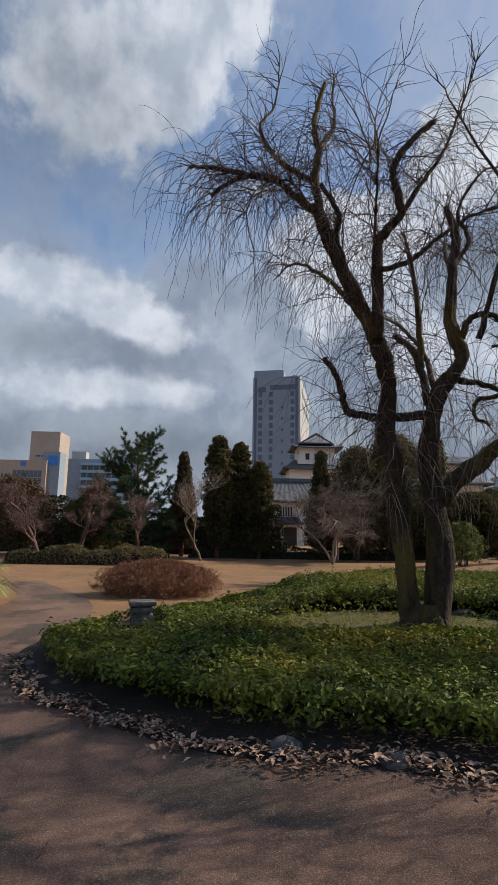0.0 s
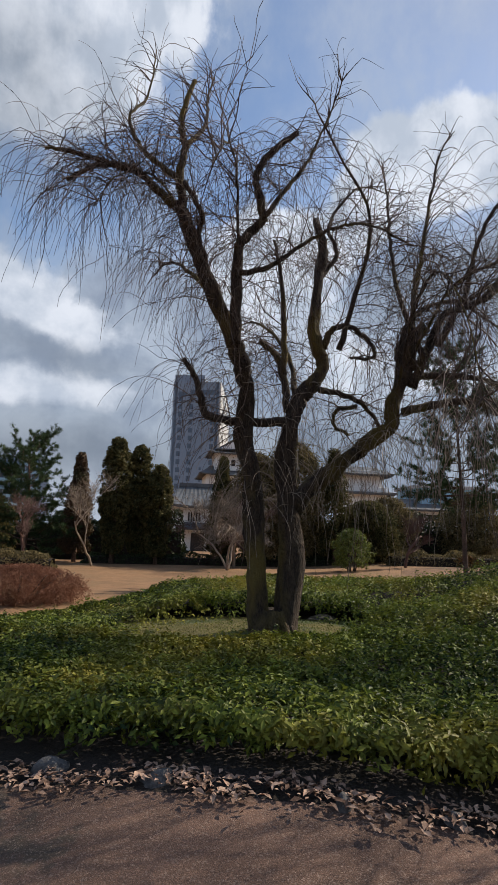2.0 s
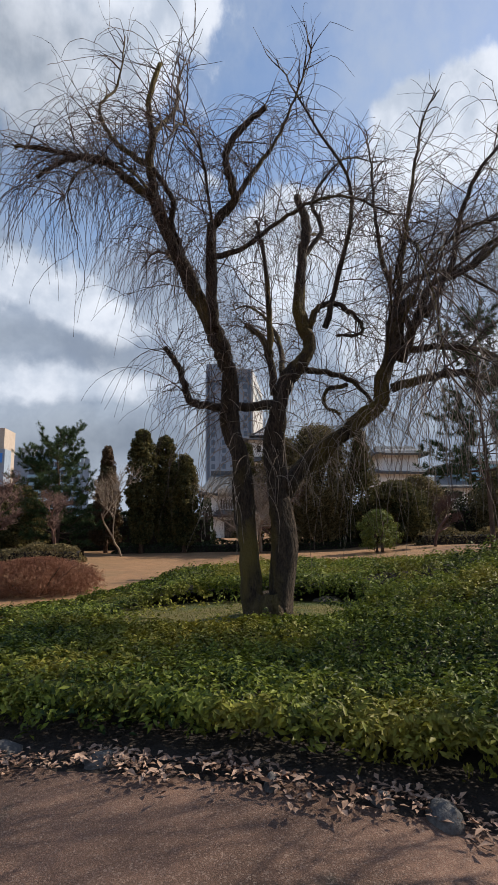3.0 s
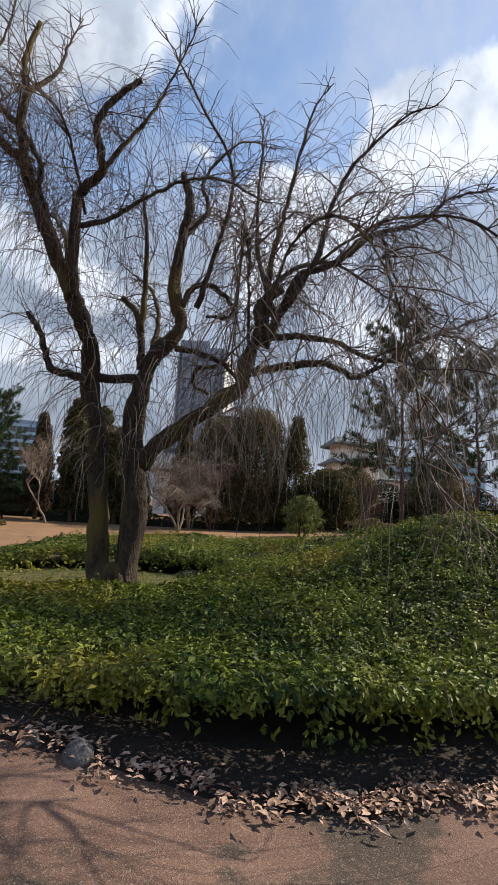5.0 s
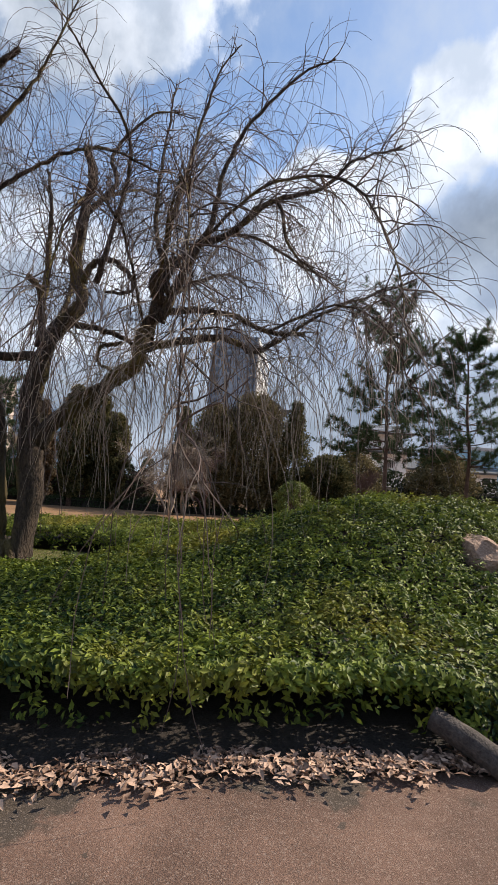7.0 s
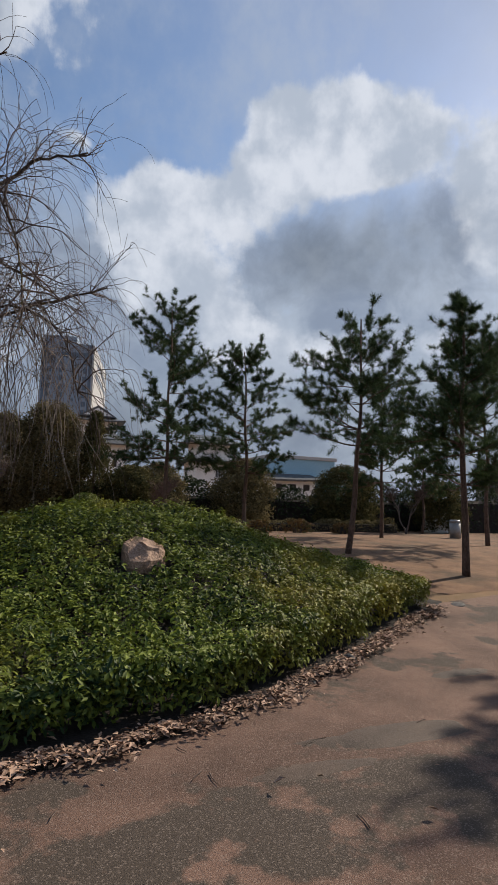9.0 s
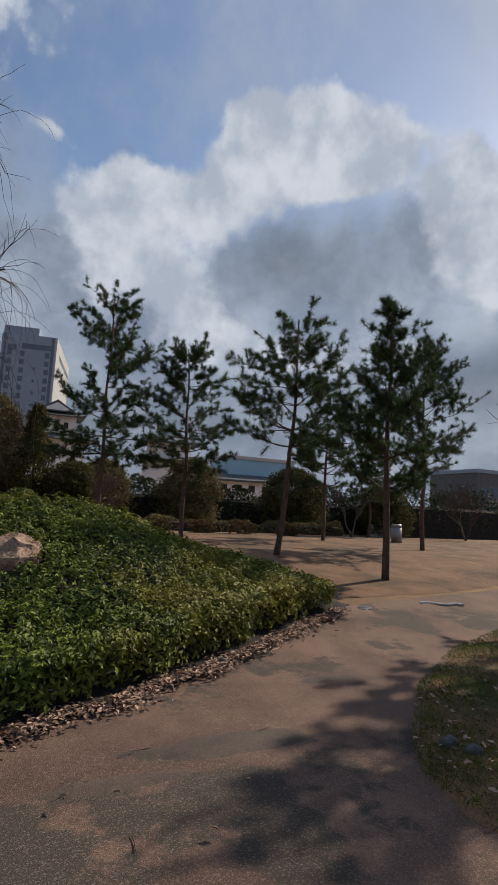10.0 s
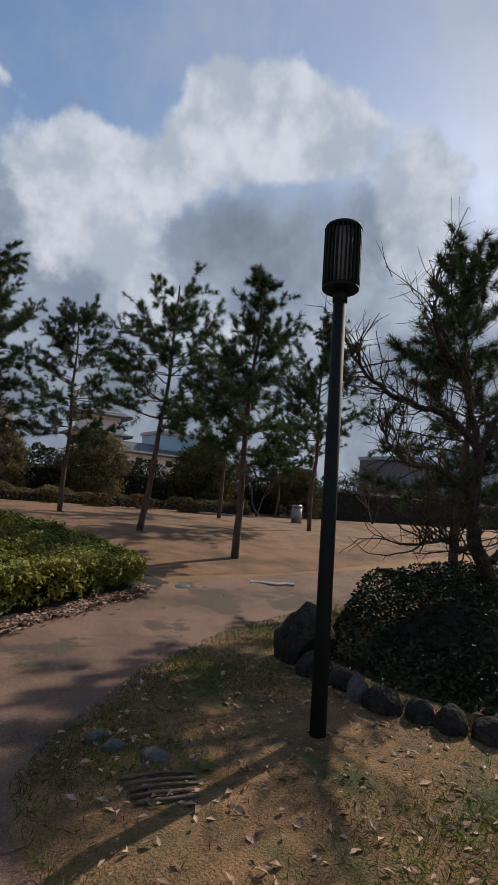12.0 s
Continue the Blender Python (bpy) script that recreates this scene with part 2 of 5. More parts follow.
M_TOWERSIDE = material("tower_panel_sunlit", (0.36, 0.37, 0.38), (0.46, 0.47, 0.47), 0.08, 0.8, 0.0, 1.5)
M_GLASS = material("window_glass", (0.045, 0.07, 0.10), (0.10, 0.15, 0.20), 0.4, 0.12, 0.0, 4, spec=0.6)
M_TAN = material("tan_cladding", (0.36, 0.30, 0.25), (0.48, 0.41, 0.35), 0.1, 0.8, 0.0, 2)
M_BLUE = material("blue_sign", (0.03, 0.20, 0.65), (0.05, 0.26, 0.75), 0.5, 0.5, 0.0, 5)
M_PALEBLUE = material("pale_blue_cladding", (0.25, 0.45, 0.58), (0.32, 0.52, 0.66), 0.2, 0.6, 0.0, 5)
M_GREYMETAL = material("grey_metal", (0.22, 0.22, 0.22), (0.36, 0.36, 0.35), 4, 0.5, 0.1, 30, metal=0.4)
M_WOODGREY = material("weathered_wood", (0.07, 0.05, 0.038), (0.20, 0.15, 0.115), 3, 0.9, 0.6, 30, stretch=(1, 8, 8))
M_SIGNWHITE = material("white_vehicle_paint", (0.68, 0.68, 0.66), (0.78, 0.78, 0.76), 1, 0.35, 0.0, 5)
M_RUBBER = material("black_rubber", (0.015, 0.015, 0.015), (0.03, 0.03, 0.03), 5, 0.85, 0.1, 40)


# ---- builders ----
def mesh_of(name, verts, faces, mat, smooth=False):
    me = bpy.data.meshes.new(name)
    me.from_pydata([tuple(v) for v in verts], [], faces)
    me.materials.append(mat)
    if smooth:
        me.polygons.foreach_set("use_smooth", [True] * len(me.polygons))
    me.update()
    return me


def part(name, me, parent=None, label="", at=None):
    """Links a mesh as one object, under a thing where one is given."""
    ob = new(name, me)
    if parent:
        ob.parent = parent
    if at is not None:
        ob.matrix_basis = at
    return tagged(ob, label)


def thing(name, at, label, category, group="", kind=""):
    ob = new(name)
    ob.matrix_basis = at
    return tagged(ob, label, category, group, kind)


def smoothstep(a, b, x):
    t = np.clip((np.asarray(x, float) - a) / (b - a), 0, 1)
    return t * t * (3 - 2 * t)


def ground(x, y):
    """Height of the ground: the path level, the lawn rising gently behind."""
    x, y = np.asarray(x, float), np.asarray(y, float)
    right = smoothstep(8.5, 14.0, x)
    z = 0.45 * smoothstep(3.5, 11.0, y) * (1 - 0.25 * smoothstep(20, 34, x)) * right + 0.2 * smoothstep(3.5, 7.5, y) * (1 - right)
    z = z + 0.17 * np.exp(-((x - 3.0) ** 2 + (y - 3.4) ** 2) / 2.2) - 0.08 * np.exp(-((x - 5.6) ** 2 + (y - 2.3) ** 2) / 0.9)
    z = z + 0.10 * np.exp(-((x - 4.2) ** 2 + (y - 7.0) ** 2) / 2.0) - 0.05 * np.exp(-((x - 12.3) ** 2 + (y - 2.0) ** 2) / 1.5) + 0.07 * np.exp(-((x - 4.2) ** 2 + (y - 2.9) ** 2) / 0.7)
    return z


def gz(x, y):
    return float(ground(x, y))


class Tubes:
    """Tapered round limbs, gathered into one mesh."""

    def __init__(self):
        self.v, self.f = [], []

    def add(self, pts, r0, r1, sides=6, power=1.0, rough=0.0, rng=None, bulge=0.0):
        pts = np.asarray(pts, float)
        n = len(pts)
        tan = np.gradient(pts, axis=0)
        tan /= np.linalg.norm(tan, axis=1, keepdims=True) + 1e-9
        ref = np.array([0.3, 1.0, 0.1])
        u = np.cross(tan, ref)
        u /= np.linalg.norm(u, axis=1, keepdims=True) + 1e-9
        w = np.cross(tan, u)
        s = np.linspace(0, 1, n)
        r = r0 + (r1 - r0) * s ** power
        base = len(self.v)
        ang = np.linspace(0, 2 * math.pi, sides, endpoint=False)
        ring = u[:, None, :] * np.cos(ang)[None, :, None] + w[:, None, :] * np.sin(ang)[None, :, None]
        rr = np.repeat(r[:, None], sides, 1)
        if bulge:
            ph = rng.uniform(0, 6.28, 4)
            wave = np.sin(s[:, None] * 17 + ang[None] + ph[0]) + np.sin(s[:, None] * 31 - 2 * ang[None] + ph[1]) + 0.8 * np.sin(s[:, None] * 9 + 3 * ang[None] + ph[2])
            rr = rr * (1 + bulge * wave / 2.8)
        if rough:
            rr = rr * (1 + rough * (rng.random(rr.shape) - 0.5))
        vs = (pts[:, None, :] + ring * rr[:, :, None]).reshape(-1, 3)
        self.v.extend(map(tuple, vs))
        for i in range(n - 1):
            a = base + i * sides
            for k in range(sides):
                k2 = (k + 1) % sides
                self.f.append((a + k, a + k2, a + sides + k2, a + sides + k))
        self.f.append(tuple(base + (n - 1) * sides + k for k in range(sides)))
        if sides > 3:
            self.f.append(tuple(base + k for k in reversed(range(sides))))

    def mesh(self, name, mat, smooth=True):
        return mesh_of(name, self.v, self.f, mat, smooth)


def curve(pts, n):
    """A smooth line through the points, in n steps."""
    p = np.asarray(pts, float)
    p = np.vstack([2 * p[0] - p[1], p, 2 * p[-1] - p[-2]])
    out = []
    m = len(p) - 3
    for t in np.linspace(0, m - 1e-6, n):
        i = int(t)
        s = t - i
        a, b, c, d = p[i], p[i + 1], p[i + 2], p[i + 3]
        out.append(0.5 * (2 * b + (c - a) * s + (2 * a - 5 * b + 4 * c - d) * s * s + (3 * b - a - 3 * c + d) * s ** 3))
    return np.array(out)


def leaves(name, pos, nrm, size, mat, rng, wide=0.45, spread=0.8, fold=0.18, up=0.25):
    """One folded leaf at each place, facing roughly along its normal."""
    pos, nrm = np.asarray(pos, float), np.asarray(nrm, float)
    n = len(pos)
    nn = nrm + spread * rng.normal(size=(n, 3))
    nn[:, 2] += up
    nn /= np.linalg.norm(nn, axis=1, keepdims=True) + 1e-9
    t = np.cross(nn, rng.normal(size=(n, 3)))
    t /= np.linalg.norm(t, axis=1, keepdims=True) + 1e-9
    s = np.cross(nn, t)
    ln = (np.asarray(size) * (0.65 + 0.7 * rng.random(n)))[:, None]
    base, tip = pos - t * ln * 0.5, pos + t * ln * 0.5
    mid = pos + nn * ln * fold - t * ln * 0.05
    left, right = mid + s * ln * wide * 0.5, mid - s * ln * wide * 0.5
    v = np.stack([base, left, tip, right], 1).reshape(-1, 3)
    me = bpy.data.meshes.new(name)
    me.vertices.add(4 * n)
    me.vertices.foreach_set("co", v.ravel())
    i = np.arange(n)[:, None] * 4
    tri = np.concatenate([i + np.array([0, 2, 1]), i + np.array([0, 3, 2])], 1).reshape(-1)
    me.loops.add(6 * n)
    me.loops.foreach_set("vertex_index", tri.astype(np.int32))
    me.polygons.add(2 * n)
    me.polygons.foreach_set("loop_start", np.arange(0, 6 * n, 3, dtype=np.int32))
    me.materials.append(mat)
    me.update()
    me.validate()
    return me


def inside(poly, x, y):
    x, y = np.asarray(x, float), np.asarray(y, float)
    res = np.zeros(x.shape, bool)
    p = np.asarray(poly, float)
    for (x0, y0), (x1, y1) in zip(p, np.roll(p, -1, 0)):
        c = (y0 > y) != (y1 > y)
        res ^= c & (x < (x1 - x0) * (y - y0) / (y1 - y0 + 1e-12) + x0)
    return res


def edge_distance(poly, x, y):
    p = np.asarray(poly, float)
    best = np.full(np.shape(x), 1e9)
    for a, b in zip(p, np.roll(p, -1, 0)):
        d = b - a
        t = np.clip(((x - a[0]) * d[0] + (y - a[1]) * d[1]) / (d @ d), 0, 1)
        best = np.minimum(best, np.hypot(x - a[0] - t * d[0], y - a[1] - t * d[1]))
    return best


def ribbon(name, edge_a, edge_b, across, along, lift, mat):
    a, b = curve([(*p, 0) for p in edge_a], along), curve([(*p, 0) for p in edge_b], along)
    v, f = [], []
    for i in range(along):
        for k in range(across + 1):
            p = a[i] + (b[i] - a[i]) * k / across
            v.append((p[0], p[1], gz(p[0], p[1]) + lift))
    w = across + 1
    for i in range(along - 1):
        for k in range(across):
            f.append((i * w + k, i * w + k + 1, (i + 1) * w + k + 1, (i + 1) * w + k))
    me = mesh_of(name, v, f, mat, True)
    return me


# ---- ground ----
def grid_sheet(name, xs, ys, mat, lift=0.0):
    X, Y = np.meshgrid(xs, ys)
    Z = ground(X, Y) + lift
    v = np.stack([X, Y, Z], -1).reshape(-1, 3)
    w = len(xs)
    f = [(j * w + i, j * w + i + 1, (j + 1) * w + i + 1, (j + 1) * w + i) for j in range(len(ys) - 1) for i in range(w - 1)]
    return mesh_of(name, v, f, mat, True)


far = [60, 100, 200, 500, 1200, 3000]
xs = sorted([-v for v in far] + [-30, -20] + list(np.arange(-14, 40, 0.4)) + [44, 50] + far)
ys = sorted([-v for v in far] + [-30, -20] + list(np.arange(-12, 30, 0.4)) + [34, 40, 50] + far)
tagged(part("ground", grid_sheet("ground", xs, ys, M_LAWN)), "dry tan winter lawn under the park trees", "ground", kind="structure")

BED = [(-0.40, 6.0), (0.1, 5.13), (0.83, 4.58), (1.82, 3.92), (3.1, 3.42), (4.5, 2.84), (5.45, 2.64), (6.5, 2.62), (7.5, 2.64), (8.4, 2.64), (9.3, 2.74),
       (10.4, 3.08), (11.7, 3.86), (13.0, 4.72), (14.3, 5.52), (14.5, 6.2), (13.2, 8.0), (11.5, 9.6), (9.5, 11.0), (8.0, 12.3), (6.4, 12.8),
       (4.5, 12.2), (2.6, 10.4), (1.5, 9.3), (0.4, 7.9), (-0.3, 6.9)]
SOIL = [(-0.75, 5.9), (-0.22, 4.92), (0.6, 4.36), (1.68, 3.62), (3.1, 3.08), (4.5, 2.58), (5.55, 2.38), (6.5, 2.35), (7.5, 2.39), (8.4, 2.40), (9.3, 2.50),
        (10.4, 2.93), (11.75, 3.68), (13.05, 4.52), (14.5, 5.45), (14.75, 6.2), (13.4, 8.2), (11.6, 9.8), (9.6, 11.2), (8.1, 12.5), (6.4, 13.0),
        (4.4, 12.4), (2.5, 10.6), (1.3, 9.5), (0.2, 8.1), (-0.6, 6.9)]
CLEARING = [(1.6, 7.1), (2.6, 6.5), (3.6, 6.35), (4.6, 6.3), (5.3, 6.7), (5.9, 7.4), (5.6, 8.2), (4.6, 8.5), (3.2, 8.6), (2.3, 8.2)]
ISLAND = [(12.05, 1.5), (12.4, 1.95), (13.2, 2.7), (14.5, 3.5), (16.2, 4.15), (18.5, 4.6), (22, 4.6), (25, 2), (24, -3), (19, -3.8), (15.4, -1.9),
          (13.9, -0.6), (12.9, -0.1), (12.1, 0.45), (11.9, 1.0)]

tagged(part("path", ribbon("path", [(-10, -5), (-2, -4.5), (4, -4.5), (10, -5), (16, -5), (22, 2), (30, 5)],
                           [(-10, 5.0), (-2.2, 5.2), (1.2, 4.6), (5.5, 3.0), (9.5, 3.0), (14.6, 5.75), (30, 7.6)], 24, 120, 0.012, M_PATH)),
       "reddish brown gravel path with damp patches", "path", kind="structure")
tagged(part("path", ribbon("path_branch", [(-3.0, 4.8), (-2.3, 7.0), (-2.2, 9.0), (-2.7, 11.0), (-4.6, 13.2)],
                           [(0.6, 4.8), (-0.2, 6.4), (-0.5, 8.4), (-1.1, 10.2), (-2.9, 13.0)], 10, 60, 0.008, M_PATH)),
       "gravel path bending round the hedge bed to the lawn", "path", kind="structure")


def polygon_sheet(name, poly, step, lift, mat, rng, edge=0.25):
    p = np.asarray(poly)
    bm = bmesh.new()
    outline = curve([(*q, 0) for q in list(poly) + [poly[0]]], len(poly) * 8)[:-1]
    bm.faces.new([bm.verts.new((q[0] + rng.normal() * 0.02, q[1] + rng.normal() * 0.02, 0)) for q in outline])
    bmesh.ops.triangulate(bm, faces=bm.faces[:])
    lo, hi = p.min(0), p.max(0)
    for axis in (0, 1):
        for c in np.arange(lo[axis], hi[axis], step):
            bmesh.ops.bisect_plane(bm, geom=bm.verts[:] + bm.edges[:] + bm.faces[:], plane_co=(c if axis == 0 else 0, c if axis else 0, 0),
                                   plane_no=(1 - axis, axis, 0))
    co = np.array([v.co[:] for v in bm.verts])
    d = edge_distance(outline[:, :2], co[:, 0], co[:, 1])
    z = ground(co[:, 0], co[:, 1]) + 0.004 + lift * smoothstep(0, edge, d)
    for v, zz in zip(bm.verts, z):
        v.co.z = zz
    me = bpy.data.meshes.new(name)
    bm.to_mesh(me)
    bm.free()
    me.materials.append(mat)
    me.polygons.foreach_set("use_smooth", [True] * len(me.polygons))
    return me


rng = np.random.default_rng(3)
# sheet over the lawn that carries the pines' shade in its colour
PINE_LAWN = [(15.3, 6.3), (17.5, 6.4), (20, 6.9), (24, 7.9), (30, 9.2), (36, 11), (38, 16), (36, 22), (28, 23), (20, 22.5), (14.5, 21.5), (11.6, 18), (12.2, 13), (13.6, 9.2)]
tagged(part("pine_lawn", polygon_sheet("pine_lawn", PINE_LAWN, 0.8, 0.012, M_SHADEDLAWN, rng, 0.6)), "browner straw lawn under the pines, with crown shade in its colour", "ground", kind="structure")
tagged(part("verge", polygon_sheet("verge", ISLAND, 0.35, 0.045, M_VERGE, rng)), "worn grass verge strewn with dead leaves", "ground", kind="structure")


# damp hollows in the gravel
DAMP = [(7.62, 2.0, 0.28, 0.12), (8.75, 2.08, 0.22, 0.10), (6.3, 1.9, 0.24, 0.09), (11.1, 2.3, 0.75, 0.22), (10.3, 2.0, 0.5, 0.16), (12.6, 3.2, 0.5, 0.16), (3.4, 2.3, 0.4, 0.10)]
for cx, cy, rx, ry in DAMP:
    ring = [(cx + rx * math.cos(a) * rng.uniform(0.7, 1.2), cy + ry * math.sin(a) * rng.uniform(0.7, 1.2)) for a in np.arange(0, 6.2, 0.45)]
    tagged(part("damp_patch", polygon_sheet("damp_patch", ring, 0.15, 0.018, M_DAMP, rng, 0.12)), "dark damp patch in the gravel path", "path", kind="structure")


def hedge_height(x, y):
    """Top of the clipped planting above the ground."""
    x, y = np.asarray(x, float), np.asarray(y, float)
    top = 0.30 + 0.05 * smoothstep(3, 5, y) + 0.26 * smoothstep(7.8, 8.6, y) * (1 - smoothstep(8, 10, x)) * smoothstep(1.9, 3.3, x)
    top = top + 1.16 * np.exp(-(((x - 9.75) / 2.9) ** 2 + ((y - 6.8) / 2.3) ** 2))
    top = top + 0.04 * np.sin(x * 2.1 + y) * np.sin(y * 1.7 - x * 0.6) + 0.025 * np.sin(x * 5.3 + 2) * np.sin(y * 4.7)
    h = np.maximum(top - ground(x, y) * (1 - 0.6 * smoothstep(9, 12, x)), 0.12)
    d = edge_distance(BED, x, y)
    lip = 0.12 * np.exp(-(d / 0.9) ** 2) * smoothstep(0.3, 2.5, x) * (1 - smoothstep(7.0, 9.5, x)) * (1 - smoothstep(4.6, 6.0, y))
    return (h + lip) * smoothstep(-0.55, 0.10, d)


tagged(part("soil_bed", polygon_sheet("soil_bed", SOIL, 0.5, 0.04, M_SOIL_AND_SHADE, rng)), "dark soil under the planting", "soil", kind="structure")
tagged(part("turf", polygon_sheet("turf", [(3.75 + (x - 3.75) * 1.16, 7.45 + (y - 7.45) * 1.3) for x, y in CLEARING], 0.4, 0.06, M_TURF, rng)), "thin green and yellow turf round the cherry trunk", "grass", kind="structure")


def hedge_shade_core():
    """Dark inner mass that keeps the planting opaque and paints shade between its leaves."""
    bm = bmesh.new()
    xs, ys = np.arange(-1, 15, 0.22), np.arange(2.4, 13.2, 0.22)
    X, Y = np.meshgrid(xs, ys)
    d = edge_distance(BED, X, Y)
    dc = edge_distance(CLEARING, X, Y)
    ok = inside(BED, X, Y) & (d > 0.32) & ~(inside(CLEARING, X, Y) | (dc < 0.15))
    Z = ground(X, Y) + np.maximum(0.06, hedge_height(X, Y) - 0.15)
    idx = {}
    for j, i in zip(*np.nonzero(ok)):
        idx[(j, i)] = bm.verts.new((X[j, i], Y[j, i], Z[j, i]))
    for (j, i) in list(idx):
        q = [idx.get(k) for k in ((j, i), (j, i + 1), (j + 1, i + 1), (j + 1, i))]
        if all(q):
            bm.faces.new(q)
    me = bpy.data.meshes.new("hedge_shade_core")
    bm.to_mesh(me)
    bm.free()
    me.materials.append(M_SOIL_AND_SHADE)
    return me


hedge = thing("hedge", pose(0, 0, 0), "low clipped evergreen hedge rising to a broad green mound", "hedge", kind="stuff")
part("shade_core", hedge_shade_core(), hedge)


def hedge_leaves():
    """Sprigs of leaves over the top, and hanging sprigs along the sides."""
    rng = np.random.default_rng(11)
    n = 76000
    x, y = rng.uniform(-0.7, 14.6, n), rng.uniform(2.7, 13, n)
    ok = inside(BED, x, y) & (rng.random(n) < np.where(y < 7.0, 1.0, 0.6))
    dc = edge_distance(CLEARING, x, y)
    bare = inside(CLEARING, x, y) & (dc > 0.05)
    ok &= ~bare | (rng.random(n) < 0.5 * np.exp(-dc / 0.22) + 0.22 * (1 - smoothstep(2.2, 3.4, x)))
    x, y, bare = x[ok], y[ok], bare[ok]
    lump = 0.035 * np.sin(x * 6 + 3 * np.sin(y * 5)) * np.sin(y * 5.7 + 2 * np.sin(x * 4))
    h = hedge_height(x, y) + lump + 0.045 * rng.normal(size=len(x)) - 0.03 + 0.03 * np.sin(x * 13 + 2 * np.sin(y * 9)) * np.sin(y * 12 + 2 * np.sin(x * 8))
    h = h * np.where(bare, rng.uniform(0.3, 0.75, len(x)), 1.0)
    e = 0.1
    gx = (hedge_height(x + e, y) - hedge_height(x - e, y)) / (2 * e)
    gy = (hedge_height(x, y + e) - hedge_height(x, y - e)) / (2 * e)
    axis = np.stack([-gx, -gy, np.ones_like(gx)], 1)
    root = np.stack([x, y, ground(x, y) + np.maximum(h, 0.06)], 1)
    roots, axes = [root], [axis]
    for poly, flip, lo in ((BED, 1, 0.22), (CLEARING, -1, 0.6)):
        p = np.asarray(poly)
        for a, b in zip(p, np.roll(p, -1, 0)):
            L = np.linalg.norm(b - a)
            k = int(L * (190 if a[0] > 8 else 110))
            t = rng.random(k)
            q = a + (b - a) * t[:, None]
            out = flip * np.array([(b - a)[1], -(b - a)[0]]) / L
            q = q - out * (0.06 + 0.15 * rng.random(k) + 0.05 * np.sin(q[:, 0] * 4 + q[:, 1] * 3))[:, None]
            top = hedge_height(q[:, 0] - out[0] * 0.15, q[:, 1] - out[1] * 0.15)
            zz = ground(q[:, 0], q[:, 1]) + top * (1.02 - (0.8 if flip > 0 and a[0] > 8 else lo) * rng.random(k) ** (1.8 if flip > 0 and a[0] > 8 else 2.2))
            roots.append(np.column_stack([q, zz]))
            axes.append(np.tile([out[0], out[1], 0.55], (k, 1)))
            if flip > 0:     # sparse shaded sprigs under the overhang
                k = int(L * 22)
                q = a + (b - a) * rng.random(k)[:, None] - out * (0.24 + 0.14 * rng.random(k))[:, None]
                zz = ground(q[:, 0], q[:, 1]) + hedge_height(q[:, 0], q[:, 1]) * rng.uniform(0.12, 0.75, k)
                roots.append(np.column_stack([q, zz]))
                axes.append(np.tile([out[0], out[1], 0.4], (k, 1)))
    root, axis = np.vstack(roots), np.vstack(axes)
    clear = np.hypot(root[:, 0] - 0.44, (root[:, 1] - 7.12) * 0.7) > 0.36
    clear &= np.hypot(root[:, 0] - 9.84, root[:, 1] - 4.92) > 0.30
    root, axis = root[clear], axis[clear]
    axis /= np.linalg.norm(axis, axis=1, keepdims=True)
    axis = axis + rng.normal(size=axis.shape) * 0.22
    m = 7
    R, A = np.repeat(root, m, 0), np.repeat(axis, m, 0)
    side = rng.normal(size=R.shape)
    side -= A * (side * A).sum(1, keepdims=True) / ((A * A).sum(1, keepdims=True) + 1e-9)
    side /= np.linalg.norm(side, axis=1, keepdims=True)
    up = rng.random((len(R), 1))
    pos = R + side * (0.026 + 0.024 * (1 - up)) + A * 0.085 * (up - 0.4)
    return leaves("foliage", pos, A * 0.9 + side * (0.75 - 0.5 * up), np.full(len(R), 0.055), M_LEAF, rng, wide=0.44, spread=0.22, fold=0.14, up=0.1)


part("foliage", hedge_leaves(), hedge)


# ---- weeping cherry ----
def droop(p, d, length, rng, fall, wander=0.16, step=0.12):
    pts = [np.array(p, float)]
    d = np.array(d, float)
    d /= np.linalg.norm(d)
    for _ in range(max(3, int(length / step))):
        d = d + np.array([0, 0, -fall]) + rng.normal(size=3) * wander
        d /= np.linalg.norm(d)
        pts.append(pts[-1] + d * step)
    return np.array(pts)


